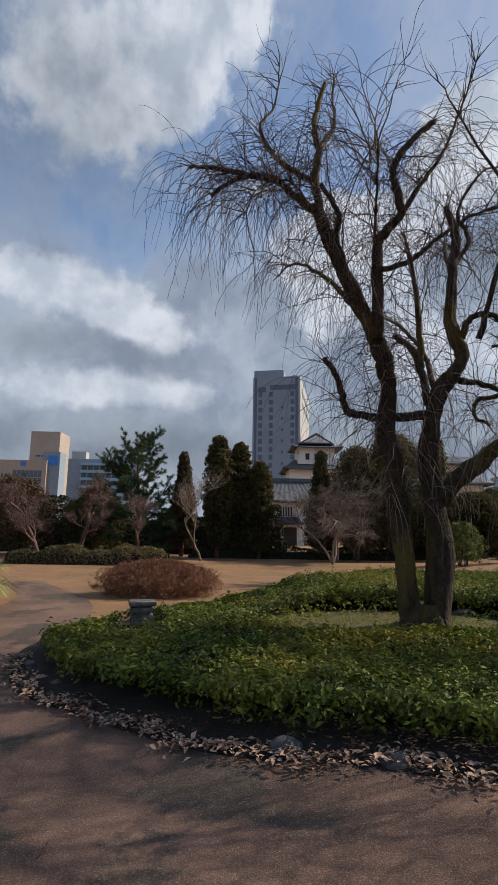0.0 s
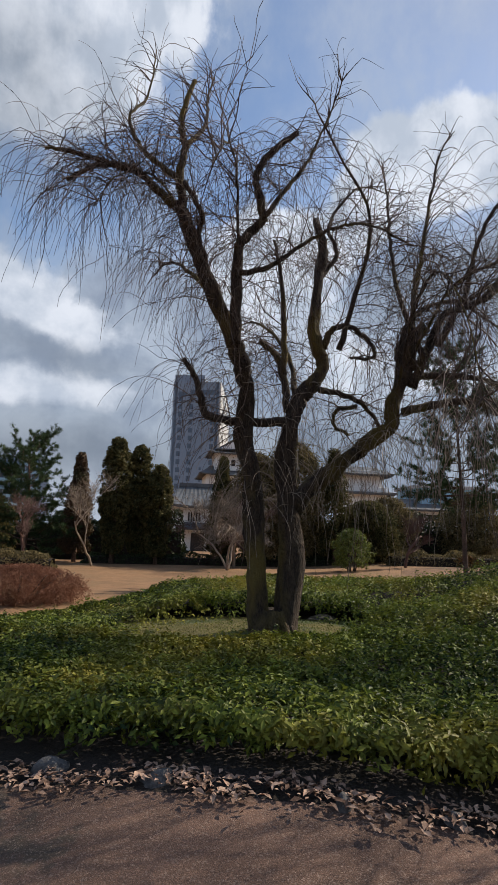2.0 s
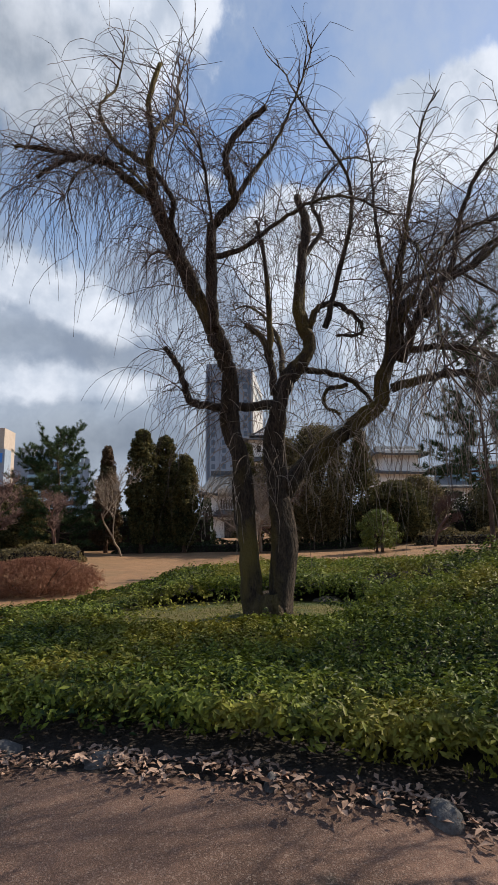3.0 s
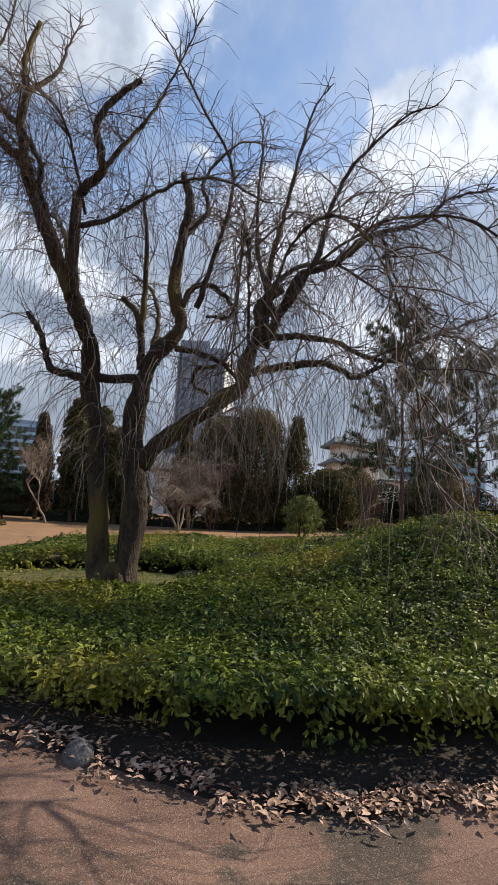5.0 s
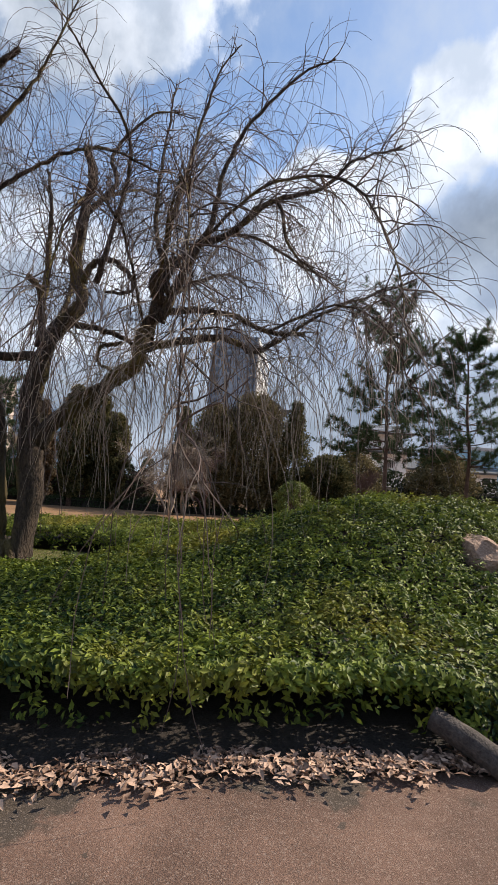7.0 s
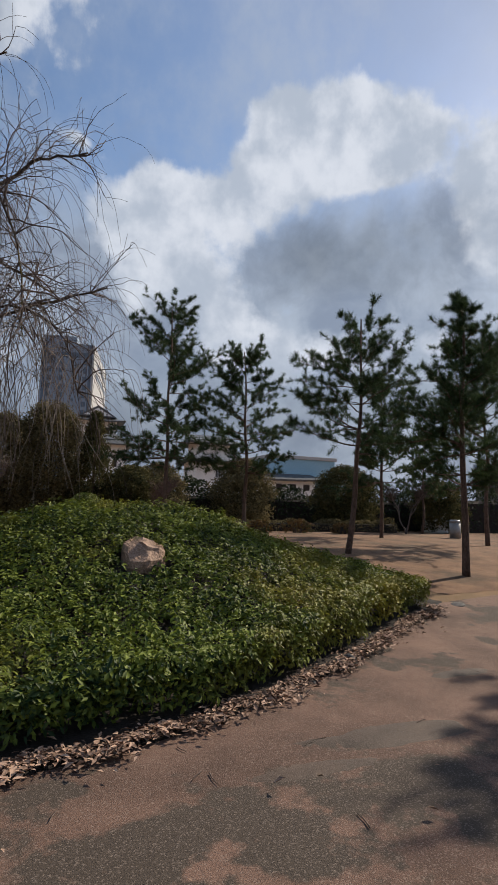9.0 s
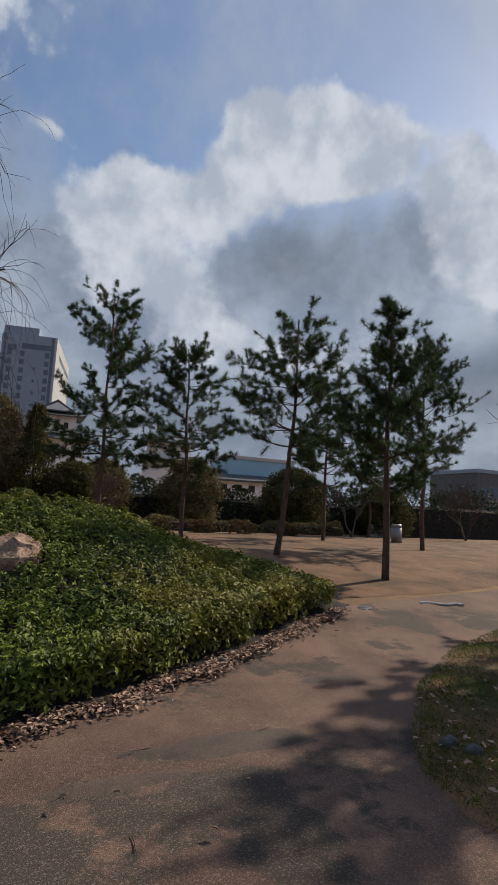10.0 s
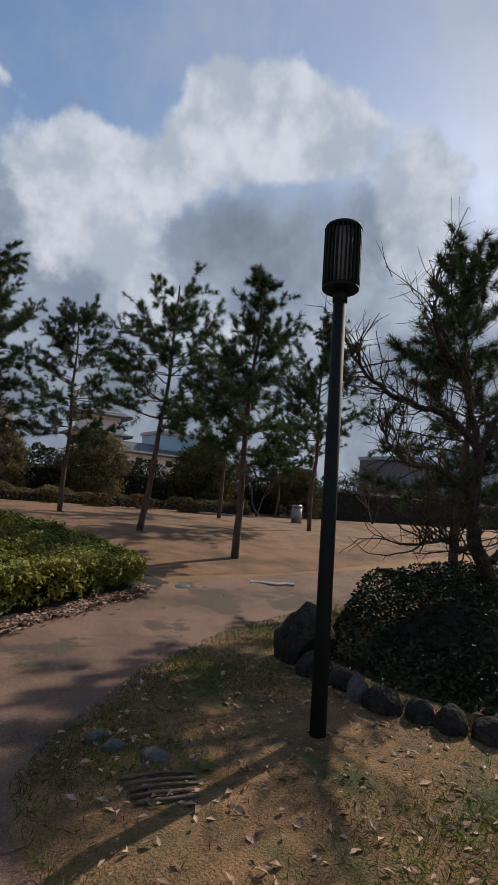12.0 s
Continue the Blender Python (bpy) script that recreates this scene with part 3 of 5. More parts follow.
def weeping_cherry():
    rng = np.random.default_rng(21)
    tree = thing("weeping_cherry", pose(0, 0, 0), "bare weeping cherry with two mossy trunks and hanging twigs", "tree")
    limbs = []

    def limb(r0, r1, *pts, twigs=1.0):
        limbs.append((np.array(pts, float).reshape(-1, 3), r0, r1, twigs))

    limb(0.145, 0.075, 4.04, 7.05, 0.22, 3.96, 7.02, 1.25, 3.86, 6.99, 1.91, 3.83, 6.95, 2.36, 3.70, 6.90, 2.89, 3.69, 6.67, 3.38, 3.57, 6.48,
         3.69, 3.43, 6.38, 4.03, 3.25, 6.35, 4.42, 3.07, 6.31, 4.81, 2.84, 6.28, 5.25, 2.70, 6.25, 5.65, twigs=0.5)
    limb(0.065, 0.022, 2.70, 6.25, 5.65, 2.42, 6.21, 5.84, 2.13, 6.17, 6.05, 1.91, 6.14, 6.10, 1.58, 6.13, 6.01, 1.29, 6.11, 5.77)
    limb(0.04, 0.022, 2.15, 6.15, 6.02, 1.71, 6.15, 6.12, 1.32, 6.15, 6.18, 1.00, 6.15, 6.20)
    limb(0.065, 0.03, 2.70, 6.25, 5.65, 2.64, 6.18, 6.11, 2.68, 6.13, 6.49, 2.62, 6.10, 6.87, 2.75, 6.07, 7.46)
    limb(0.05, 0.008, 2.66, 6.25, 6.09, 2.35, 6.35, 6.36, 2.08, 6.45, 6.68, 1.92, 6.55, 7.17, 2.14, 6.65, 7.65, 2.20, 6.75, 8.50)
    limb(0.04, 0.007, 2.68, 6.15, 6.50, 2.95, 6.42, 7.11, 2.98, 6.68, 7.78, 3.07, 6.95, 8.45)
    limb(0.05, 0.03, 3.25, 6.45, 4.47, 2.93, 6.28, 5.26, 2.94, 6.14, 5.56, 2.69, 6.07, 5.96)
    limb(0.08, 0.035, 3.46, 6.30, 3.96, 3.43, 6.18, 4.47, 3.42, 6.11, 5.13, 3.50, 6.07, 5.30, 3.70, 6.02, 5.55, 3.63, 5.97, 5.91, 3.61, 5.93,
         6.13, 3.82, 5.88, 6.46, 4.12, 5.80, 6.70, twigs=0.6)
    limb(0.04, 0.007, 3.69, 5.99, 5.52, 3.98, 5.97, 5.95, 4.26, 5.95, 6.38, 4.50, 5.93, 6.97, 4.81, 5.91, 7.85)
    limb(0.04, 0.012, 3.43, 6.03, 4.77, 3.77, 6.05, 4.89, 4.21, 6.08, 5.26, 4.68, 6.10, 5.60, 5.23, 6.13, 5.74, 5.87, 6.15, 5.53)
    limb(.17, .05, 4.34, 7, .22, 4.39, 7, 1.25, 4.36, 7, 1.84, 4.32, 7, 2.38, 4.36, 7, 2.93, 4.46, 7, 3.42, 4.7, 7, 3.72, 4.86, 7, 4.02, 4.7, 7, 4.52, 4.76, 7, 5.31,
         4.83, 7, 5.86, 4.73, 7, 6.31, twigs=0.5)
    limb(.072, .032, 4.33, 7, 3.15, 3.84, 6.93, 3.09, 3.26, 6.87, 3.1, 3.1, 6.8, 3.31, 3.0, 6.73, 3.6, 2.84, 6.7, 3.84)
    limb(.06, .04, 4.33, 7, 3.29, 4.3, 7.1, 3.77, 4.19, 7.2, 4.18, 3.97, 7.3, 4.4)
    limb(.055, .02, 4.3, 7.1, 3.85, 4.29, 7.13, 4.64, 4.25, 7.17, 5.36, 4.12, 7.2, 6.01)
    limb(.05, .025, 4.78, 7, 3.66, 5.18, 7.1, 3.63, 5.56, 7.2, 3.52, 5.86, 7.3, 3.21)
    limb(.035, .02, 5.43, 7.2, 3.51, 5.13, 7.23, 3.41, 5.12, 7.27, 3.18, 5.36, 7.3, 3.09)
    limb(.055, .02, 4.85, 7, 4.27, 4.99, 6.96, 4.57, 5.25, 6.92, 4.61, 5.48, 6.88, 4.42, 5.57, 6.84, 4.16, 5.18, 6.8, 4.09)
    limb(.045, .008, 4.78, 7.1, 5.37, 5.13, 7.2, 5.91, 5.03, 7.3, 6.44, 5.36, 7.4, 7.04, 5.7, 7.5, 7.4, 6.2, 7.6, 7.4)
    limb(.13, .075, 4.41, 7, 1.96, 4.66, 6.94, 2.23, 5.09, 6.88, 2.58, 5.48, 6.81, 2.93, 5.76, 6.75, 3.13, 5.79, 6.69, 3.48, 5.94, 6.62, 3.91, 5.93, 6.56, 4.26,
         6.19, 6.5, 4.54, twigs=0.4)
    limb(.075, .012, 6.01, 6.6, 3.68, 6.25, 6.5, 4.27, 6.42, 6.4, 4.69, 6.92, 6.3, 4.93, 7.32, 6.2, 5.31, 8.03, 6.1, 5.55, 8.42, 6, 5.92, 9.04, 5.9, 6.15, twigs=1.3)
    limb(.055, .025, 6.1, 6.6, 3.84, 6.52, 6.5, 3.86, 6.98, 6.4, 3.8, 7.44, 6.3, 3.6, 7.94, 6.2, 3.56, twigs=1.3)
    limb(.065, .012, 5.85, 6.6, 3.3, 6.64, 6.55, 3.51, 7.03, 6.5, 3.47, 7.34, 6.45, 3.35, 7.69, 6.4, 3.56, 8.26, 6.35, 3.97, 9.44, 6.3, 4.5, twigs=1.3)
    limb(.055, .007, 6.0, 6.55, 3.9, 6.03, 6.52, 4.85, 6.18, 6.53, 5.62, 6.33, 6.55, 6.4, 6.55, 6.57, 7.39, 6.85, 6.58, 7.9)
    limb(.05, .008, 6.24, 6.3, 4.19, 6.6, 6.16, 4.91, 6.73, 6.02, 5.62, 7.08, 5.88, 6.27, 7.65, 5.74, 6.86, 8.03, 5.6, 6.98)
    limb(.045, .007, 6.12, 6.4, 4.02, 5.85, 6.6, 5.03, 5.83, 6.8, 5.99, 5.88, 7, 7.02, 5.91, 7.2, 7.7)
    limb(.035, .012, 6.91, 6.2, 4.88, 7.45, 6.07, 5.29, 7.62, 5.93, 4.63, 8.05, 5.8, 4.19, twigs=1.3)
    limb(.055, .012, 5.87, 6.8, 3.48, 6.07, 6.94, 4.56, 6.52, 7.08, 5.11, 7.2, 7.22, 5.36, 7.97, 7.36, 5.08, 8.76, 7.5, 4.78, twigs=1.3)
    limb(.045, .007, 5.05, 6.9, 4.24, 5.28, 6.72, 5.19, 5.4, 6.55, 6.18, 4.75, 6.37, 7.19, 4.31, 6.2, 7.79)
    # limbs toward and away from the path, filling the crown's depth
    limb(.05, .01, 4.46, 7, 3.42, 4.5, 7.7, 4.4, 4.2, 8.5, 5.2, 3.9, 9.1, 5.4)
    limb(.05, .01, 3.28, 6.8, 4.63, 3.0, 7.5, 5.4, 2.6, 8.2, 6.0, 2.3, 8.8, 6.0)
    limb(.05, .01, 5.9, 6.7, 3.9, 6.3, 7.6, 4.6, 6.9, 8.4, 5.2, 7.4, 8.9, 5.2)
    limb(.045, .01, 4.76, 7, 5.31, 5.0, 7.8, 6.1, 5.4, 8.5, 6.6, 5.9, 9.0, 6.6)

    limb(.024, .005, 5.94, 6.62, 3.91, 6.1, 5.7, 4.7, 6.3, 4.7, 4.6, 6.45, 3.8, 3.8, 6.5, 3.2, 2.7, 6.55, 3.0, 1.7, twigs=1.5)
    limb(.022, .005, 5.8, 6.6, 3.6, 5.6, 5.7, 4.4, 5.4, 4.8, 4.4, 5.3, 4.2, 3.6, 5.25, 3.9, 2.6, twigs=1.3)
    limb(.024, .005, 6.42, 6.4, 4.69, 7.2, 5.5, 5.1, 8.0, 4.7, 4.8, 8.4, 4.3, 3.9, 8.5, 4.1, 3.0, twigs=1.4)
    limb(.022, .005, 3.46, 6.5, 5.2, 3.3, 5.6, 5.8, 3.1, 4.9, 5.6, 2.9, 4.5, 5.0, twigs=1.2)
    limb(.022, .005, 2.69, 6.7, 5.95, 2.3, 6.1, 6.0, 1.9, 5.8, 5.7, 1.7, 5.7, 5.2, twigs=1.5)
    limb(.022, .005, 7.44, 6.3, 3.6, 8.3, 5.9, 3.9, 8.9, 5.6, 3.5, 9.1, 5.4, 2.7, twigs=1.5)
    trunk_names = {0: "trunk", 10: "trunk", 18: "trunk"}
    centre = np.array([4.9, 6.9])
    twigs, strands, pale = Tubes(), Tubes(), Tubes()
    for i, (pts, r0, r1, amount) in enumerate(limbs):
        line = curve(pts, len(pts) * 5)
        t = Tubes()
        line = line + rng.normal(size=line.shape) * 0.008
        t.add(line, r0, r1, 16 if r0 > 0.1 else 8, rough=0.12, rng=rng, power=0.8 if i not in (0, 10) else 1.0, bulge=0.34 if r0 > 0.1 else 0.14)
        part(trunk_names.get(i, "limb"), t.mesh("limb", M_BARK), tree)
        seg = np.linalg.norm(np.diff(line, axis=0), axis=1)
        s = np.concatenate([[0], np.cumsum(seg)])
        start = 0.45 if r0 > 0.1 else 0.15
        pos = start * s[-1]
        while pos < s[-1]:
            k = min(len(line) - 2, int(np.searchsorted(s, pos)))
            p, dirn = line[k], line[k + 1] - line[k]
            dirn = dirn / (np.linalg.norm(dirn) + 1e-9)
            out = np.append(p[:2] - centre, 0)
            out = out / (np.linalg.norm(out) + 0.3)
            kind = rng.random()
            trim = 0.42 if p[2] > 6.5 else 1.0
            if kind < 0.17:      # upright shoot
                d = np.array([0, 0, 1.0]) + rng.normal(size=3) * 0.35 + out * 0.4
                ln = droop(p, d, rng.uniform(0.3, 0.95) * trim, rng, 0.02, 0.14)
                twigs.add(ln, 0.008, 0.0025, 3)
            else:
                d = dirn * 0.5 + out * 0.5 + rng.normal(size=3) * 0.6 + np.array([0, 0, 0.45])
                ln = droop(p, d, rng.uniform(0.35, 1.1) * trim, rng, rng.uniform(0.05, 0.2) * (1.0 if p[2] < 5.6 else 0.45), 0.17)
                twigs.add(ln, 0.009, 0.003, 4)
            for q in range(2, len(ln)):
                if rng.random() < 0.85:
                    dd = (ln[q] - ln[q - 1]) / 0.12 + rng.normal(size=3) * 0.6
                    hang = rng.random() < (0.3 if kind < 0.22 else 0.8 if p[2] < 6.2 else 0.65)
                    st = droop(ln[q], dd, trim * rng.uniform(0.3, 1.0 + 0.8 * rng.random()) if hang else rng.uniform(0.15, 0.4), rng, 0.24 if hang else 0.03, 0.12, 0.11)
                    strands.add(st, 0.0037, 0.0019, 3)
            pos += rng.uniform(0.05, 0.15) / amount
    # fine curtain straight off the limbs
    for i, (pts, r0, r1, amount) in enumerate(limbs):
        if r0 > 0.15:
            continue
        line = curve(pts, len(pts) * 9)
        for p in line[len(line) // (5 if r0 < 0.1 else 2):]:
            if p[2] < 3.0 or p[2] > 7.2:
                continue
            for _ in range(4 if i < 10 else 2):
                if rng.random() < 0.6:
                    a = rng.uniform(0, 6.28)
                    st = droop(p, np.array([math.cos(a), math.sin(a), 0.5]), rng.uniform(0.5, 1.9 if i < 10 else 1.6), rng, 0.30, 0.11, 0.12)
                    strands.add(st, 0.0034, 0.0018, 3)
    # thin grey shoots hanging round the trunks
    for _ in range(260):
        k = rng.integers(0, 3)
        src = limbs[(0, 10, 18)[k]][0]
        c = curve(src, 40)[rng.integers(8, 22)]
        d = np.append(rng.normal(size=2), 0.3)
        st = droop(c + np.append(rng.normal(size=2) * 0.08, 0), d, rng.uniform(0.5, 1.5), rng, 0.3, 0.12, 0.11)
        pale.add(st, 0.005, 0.0025, 3)
    for cx, cy, cz, n in ((6.5, 3.15, 2.6, 26), (6.45, 3.5, 3.3, 20), (5.3, 4.0, 3.0, 12), (8.4, 4.2, 3.4, 14), (7.9, 6.2, 3.4, 24), (7.2, 6.4, 3.4, 24), (8.6, 6.3, 4.1, 20),
                          (6.3, 6.5, 3.3, 40), (6.9, 5.9, 3.2, 36), (7.6, 5.6, 3.0, 36), (5.9, 5.6, 3.2, 26), (8.3, 5.6, 3.4, 36), (8.9, 5.9, 3.2, 30), (5.5, 6.6, 2.8, 26)):
        for _ in range(n):
            st = droop(np.array([cx, cy, cz]) + rng.normal(size=3) * 0.22, np.append(rng.normal(size=2) * 0.7, -0.2), rng.uniform(0.8, 2.0), rng, 0.22, 0.10, 0.11)
            pale.add(st[st[:, 2] > 0.75], 0.0048, 0.002, 3) if (st[:, 2] > 0.75).sum() > 3 else None
    # roots flare
    for k in range(11):
        a = k * 0.571 + rng.uniform(-.2, .2)
        c = np.array([4.19, 7.03, 0.3])
        root = Tubes()
        root.add(curve([c + [0.12 * math.cos(a), 0.1 * math.sin(a), 0.28], c + [0.26 * math.cos(a), 0.22 * math.sin(a), 0.06], c + [0.42 * math.cos(a), 0.36 * math.sin(a), -0.06]], 7), 0.11, 0.03, 8)
        part("root", root.mesh("root", M_BARK), tree)
    part("branchwork", twigs.mesh("branchwork", M_TWIG, False), tree)
    part("hanging_twig_curtain", strands.mesh("hanging_twig_curtain", M_TWIG, False), tree)
    part("pale_shoot_curtain", pale.mesh("pale_shoot_curtain", M_PALETWIG, False), tree)


weeping_cherry()


# ---- pines ----
def pine(x, y, height, radius, seed, crown=0.4, lean=(0, 0), label="", thick=0.085, tufts=1.0, up=0.35, taper=0.5):
    rng = np.random.default_rng(seed)
    z0 = gz(x, y)
    tree = thing("pine_tree", pose(x, y, z0 - 0.03), label or "slender pine with dark needle tufts on the dry lawn", "tree", "pines on the lawn")
    pts = [(0, 0, 0)]
    for k in range(1, 6):
        pts.append((lean[0] * k / 5 + rng.normal() * 0.04, lean[1] * k / 5 + rng.normal() * 0.04, height * 0.97 * k / 5))
    line = curve(pts, 30)
    t = Tubes()
    t.add(line, thick, 0.018, 9, 0.9, 0.14, rng)
    part("trunk", t.mesh("trunk", M_PINEBARK), tree)
    br = Tubes()
    P, D, S = [], [], []
    level = crown
    while level < 0.985:
        base = line[int(level * 29)]
        s = (level - crown) / (1 - crown)
        reach = radius * (0.35 + 0.75 * math.sin(math.pi * min(1, 0.18 + 0.70 * s)) ** 0.8) * (1.08 - taper * s)
        for _ in range(rng.integers(3, 6)):
            if rng.random() < 0.12:
                continue
            a = rng.uniform(0, 2 * math.pi)
            L = reach * rng.uniform(0.55, 1.15)
            d = np.array([math.cos(a), math.sin(a), 0.05 + 0.75 * s])
            q = [base]
            dd = d / np.linalg.norm(d)
            n = max(4, int(L / 0.16))
            for k in range(n):
                dd = dd + np.array([0, 0, up * 0.22 * (k / n)]) + rng.normal(size=3) * 0.11
                dd /= np.linalg.norm(dd)
                q.append(q[-1] + dd * L / n)
            q = np.array(q)
            br.add(q, 0.006 + 0.02 * (1 - s) * L / radius, 0.005, 5)
            for k in range(max(1, int(n * 0.35)), n + 1):
                for _ in range(int(rng.integers(1, 4))):
                    off = rng.normal(size=3) * 0.5 + (q[k] - q[k - 1]) / (L / n) * 0.7 + np.array([0, 0, 0.25])
                    off /= np.linalg.norm(off)
                    ln = rng.uniform(0.10, 0.42) * (0.5 + 0.5 * L / radius)
                    e = q[k] + off * ln
                    br.add(np.array([q[k], (q[k] + e) / 2 + rng.normal(size=3) * 0.02, e]), 0.006, 0.004, 3)
                    up_e = off + np.array([0, 0, up])
                    for h in (0.35, 0.65, 0.85, 1.0):
                        if rng.random() < 0.9 * tufts:
                            P.append(q[k] + (e - q[k]) * h)
                            D.append(up_e)
                            S.append(rng.uniform(0.11, 0.19))
        level += rng.uniform(0.022, 0.05)
    part("branchwork", br.mesh("branchwork", M_PINEBARK), tree)
    P, D, S = np.array(P), np.array(D), np.array(S)
    D /= np.linalg.norm(D, axis=1, keepdims=True)
    k = 24
    P, D, S = np.repeat(P, k, 0), np.repeat(D, k, 0), np.repeat(S, k)
    dirs = D * 0.65 + rng.normal(size=D.shape) * 0.62
    dirs /= np.linalg.norm(dirs, axis=1, keepdims=True)
    side = np.cross(dirs, rng.normal(size=dirs.shape))
    side /= np.linalg.norm(side, axis=1, keepdims=True)
    w = 0.0055
    v = np.stack([P - side * w, P + side * w, P + dirs * S[:, None]], 1).reshape(-1, 3)
    me = bpy.data.meshes.new("needles")
    n = len(P)
    me.vertices.add(3 * n)
    me.vertices.foreach_set("co", v.ravel())
    me.loops.add(3 * n)
    me.loops.foreach_set("vertex_index", np.arange(3 * n, dtype=np.int32))
    me.polygons.add(n)
    me.polygons.foreach_set("loop_start", np.arange(0, 3 * n, 3, dtype=np.int32))
    me.materials.append(M_NEEDLE)
    me.update()
    me.validate()
    part("needles", me, tree)
    return tree


pine(12.7, 15.9, 8.1, 2.25, 101, 0.33, (-0.1, 0), "tall open pine with upswept needle tufts")
pine(15.5, 15.95, 6.9, 1.75, 102, 0.36, (-0.05, 0), "smaller pine leaning slightly on the lawn")
pine(16.1, 10.45, 6.4, 1.75, 103, 0.42, (0.45, -0.1), "leaning pine with a flat-topped crown", taper=0.36)
pine(16.98, 7.46, 6.3, 1.35, 104, 0.33, (0.12, 0.1), "upright pine with dense dark tiers", tufts=1.0, taper=0.78)
pine(23.1, 12.6, 7.4, 1.9, 105, 0.4, (0.1, 0), "pine standing far across the dry lawn")
pine(22.0, 17.0, 6.9, 2.0, 106, 0.35, (0, 0), "pine at the back of the lawn")
pine(28.4, 22.0, 5.6, 1.5, 107, 0.4, (0.4, 0), "far pine with a leaning trunk")
pine(-2.8, 24.0, 5.7, 2.1, 108, 0.14, (0, 0), "broad green pine at the lawn's far edge", tufts=1.2)


# ---- background planting ----
def leafy(name, x, y, w, d, h, mat, n, size, seed, label, category, shape="cone", trunk=True, base=0.1):
    rng = np.random.default_rng(seed)
    z0 = gz(x, y)
    tree = thing(name, pose(x, y, z0 - 0.02), label, category)
    if trunk:
        t = Tubes()
        t.add(curve([(0, 0, 0), (0.03, 0.02, h * 0.4), (0, 0, h * 0.92)], 10), 0.05 + 0.012 * h, 0.015, 7, rough=0.1, rng=rng)
        part("trunk", t.mesh("trunk", M_PINEBARK), tree)
    else:
        t = Tubes()
        for _ in range(12):
            a, q = rng.uniform(0, 6.28), rng.uniform(0.1, 0.42)
            t.add(curve([(0.1 * w * math.cos(a), 0.1 * d * math.sin(a), 0), (q * 0.6 * w * math.cos(a), q * 0.6 * d * math.sin(a), h * 0.4), (q * w * math.cos(a), q * d * math.sin(a), h * 0.8)], 6), 0.02, 0.006, 5)
        part("stems", t.mesh("stems", M_TWIG), tree)
    n, size = int(n * 1.5), size * 0.8
    clumps = max(20, n // 34)
    s = rng.random(clumps)
    a = rng.uniform(0, 2 * math.pi, clumps)
    if shape == "cone":
        prof = (0.25 + 0.75 * np.sin(np.pi * (0.2 + 0.75 * s)) ** 0.7) * (1.08 - 0.75 * s)
    elif shape == "column":
        prof = np.minimum(1, 0.55 + s) * np.sqrt(np.clip(1.04 - s ** 4, 0, 1))
    else:
        prof = np.sqrt(np.clip(1 - (s * 1.6 - 0.6) ** 2, 0.05, 1))
    r = prof * np.sqrt(rng.random(clumps)) ** 0.6 * rng.uniform(0.8, 1.15, clumps)
    c = np.stack([0.5 * w * r * np.cos(a), 0.5 * d * r * np.sin(a), h * (base + (0.97 - base) * s)], 1)
    per = n // clumps
    cr = 0.5 * min(w, h) * 0.18
    off = rng.normal(size=(clumps, per, 3))
    off *= (cr * rng.random((clumps, per, 1)) ** 0.4) / (np.linalg.norm(off, axis=2, keepdims=True) + 1e-9)
    off[..., 2] *= 1.25 if shape != "ball" else 0.8
    pos = (c[:, None] + off).reshape(-1, 3)
    pos[:, 2] = np.maximum(pos[:, 2], 0.03)
    nrm = (off / cr + np.array([0, 0, 0.3])).reshape(-1, 3)
    part("foliage", leaves("foliage", pos, nrm, np.full(len(pos), size), mat, rng, wide=0.5, spread=0.6), tree)
    return tree


def bare_tree(name, x, y, h, spread, seed, mat, label, weep=0.0, stems=1, r=0.05, depth=4, lean=0.0):
    rng = np.random.default_rng(seed)
    tree = thing(name, pose(x, y, gz(x, y) - 0.02), label, "tree")
    big, small = Tubes(), Tubes()

    def grow(p, d, L, rad, lev):
        n = max(4, int(L / 0.14))
        q = [p]
        dd = d / np.linalg.norm(d)
        for _ in range(n):
            dd = dd + rng.normal(size=3) * 0.13 + np.array([0, 0, -weep * (lev / depth) ** 2 * 0.3 + (0.04 if not weep else 0)])
            dd /= np.linalg.norm(dd)
            q.append(q[-1] + dd * L / n)
        q = np.array(q)
        q[:, 2] = np.maximum(q[:, 2], 0.02)
        (big if lev < 2 else small).add(q, rad, rad * 0.5, 7 if lev < 2 else 3)
        if lev >= depth:
            return
        kids = [3, 5, 6, 6, 4][min(lev, 4)]
        for k in range(kids):
            f = rng.uniform(0.3, 1.0) if lev else rng.uniform(0.35, 1.0)
            b = q[int(f * (len(q) - 1))]
            side = rng.normal(size=3)
            side[2] = abs(side[2]) * 0.5
            side /= np.linalg.norm(side)
            nd = dd * (0.75 if lev else 0.85) + side * spread
            grow(b, nd, L * rng.uniform(0.45, 0.72), rad * 0.52, lev + 1)

    for s in range(stems):
        a = rng.uniform(0, 6.28)
        o = 0.0 if stems == 1 else 0.35
        grow(np.zeros(3), np.array([o * math.cos(a) + lean, o * math.sin(a), 1.0]), h * 0.5, r, 0)
    part("trunk", big.mesh("trunk", mat), tree)
    part("branchwork", small.mesh("branchwork", mat, False), tree)
    return tree


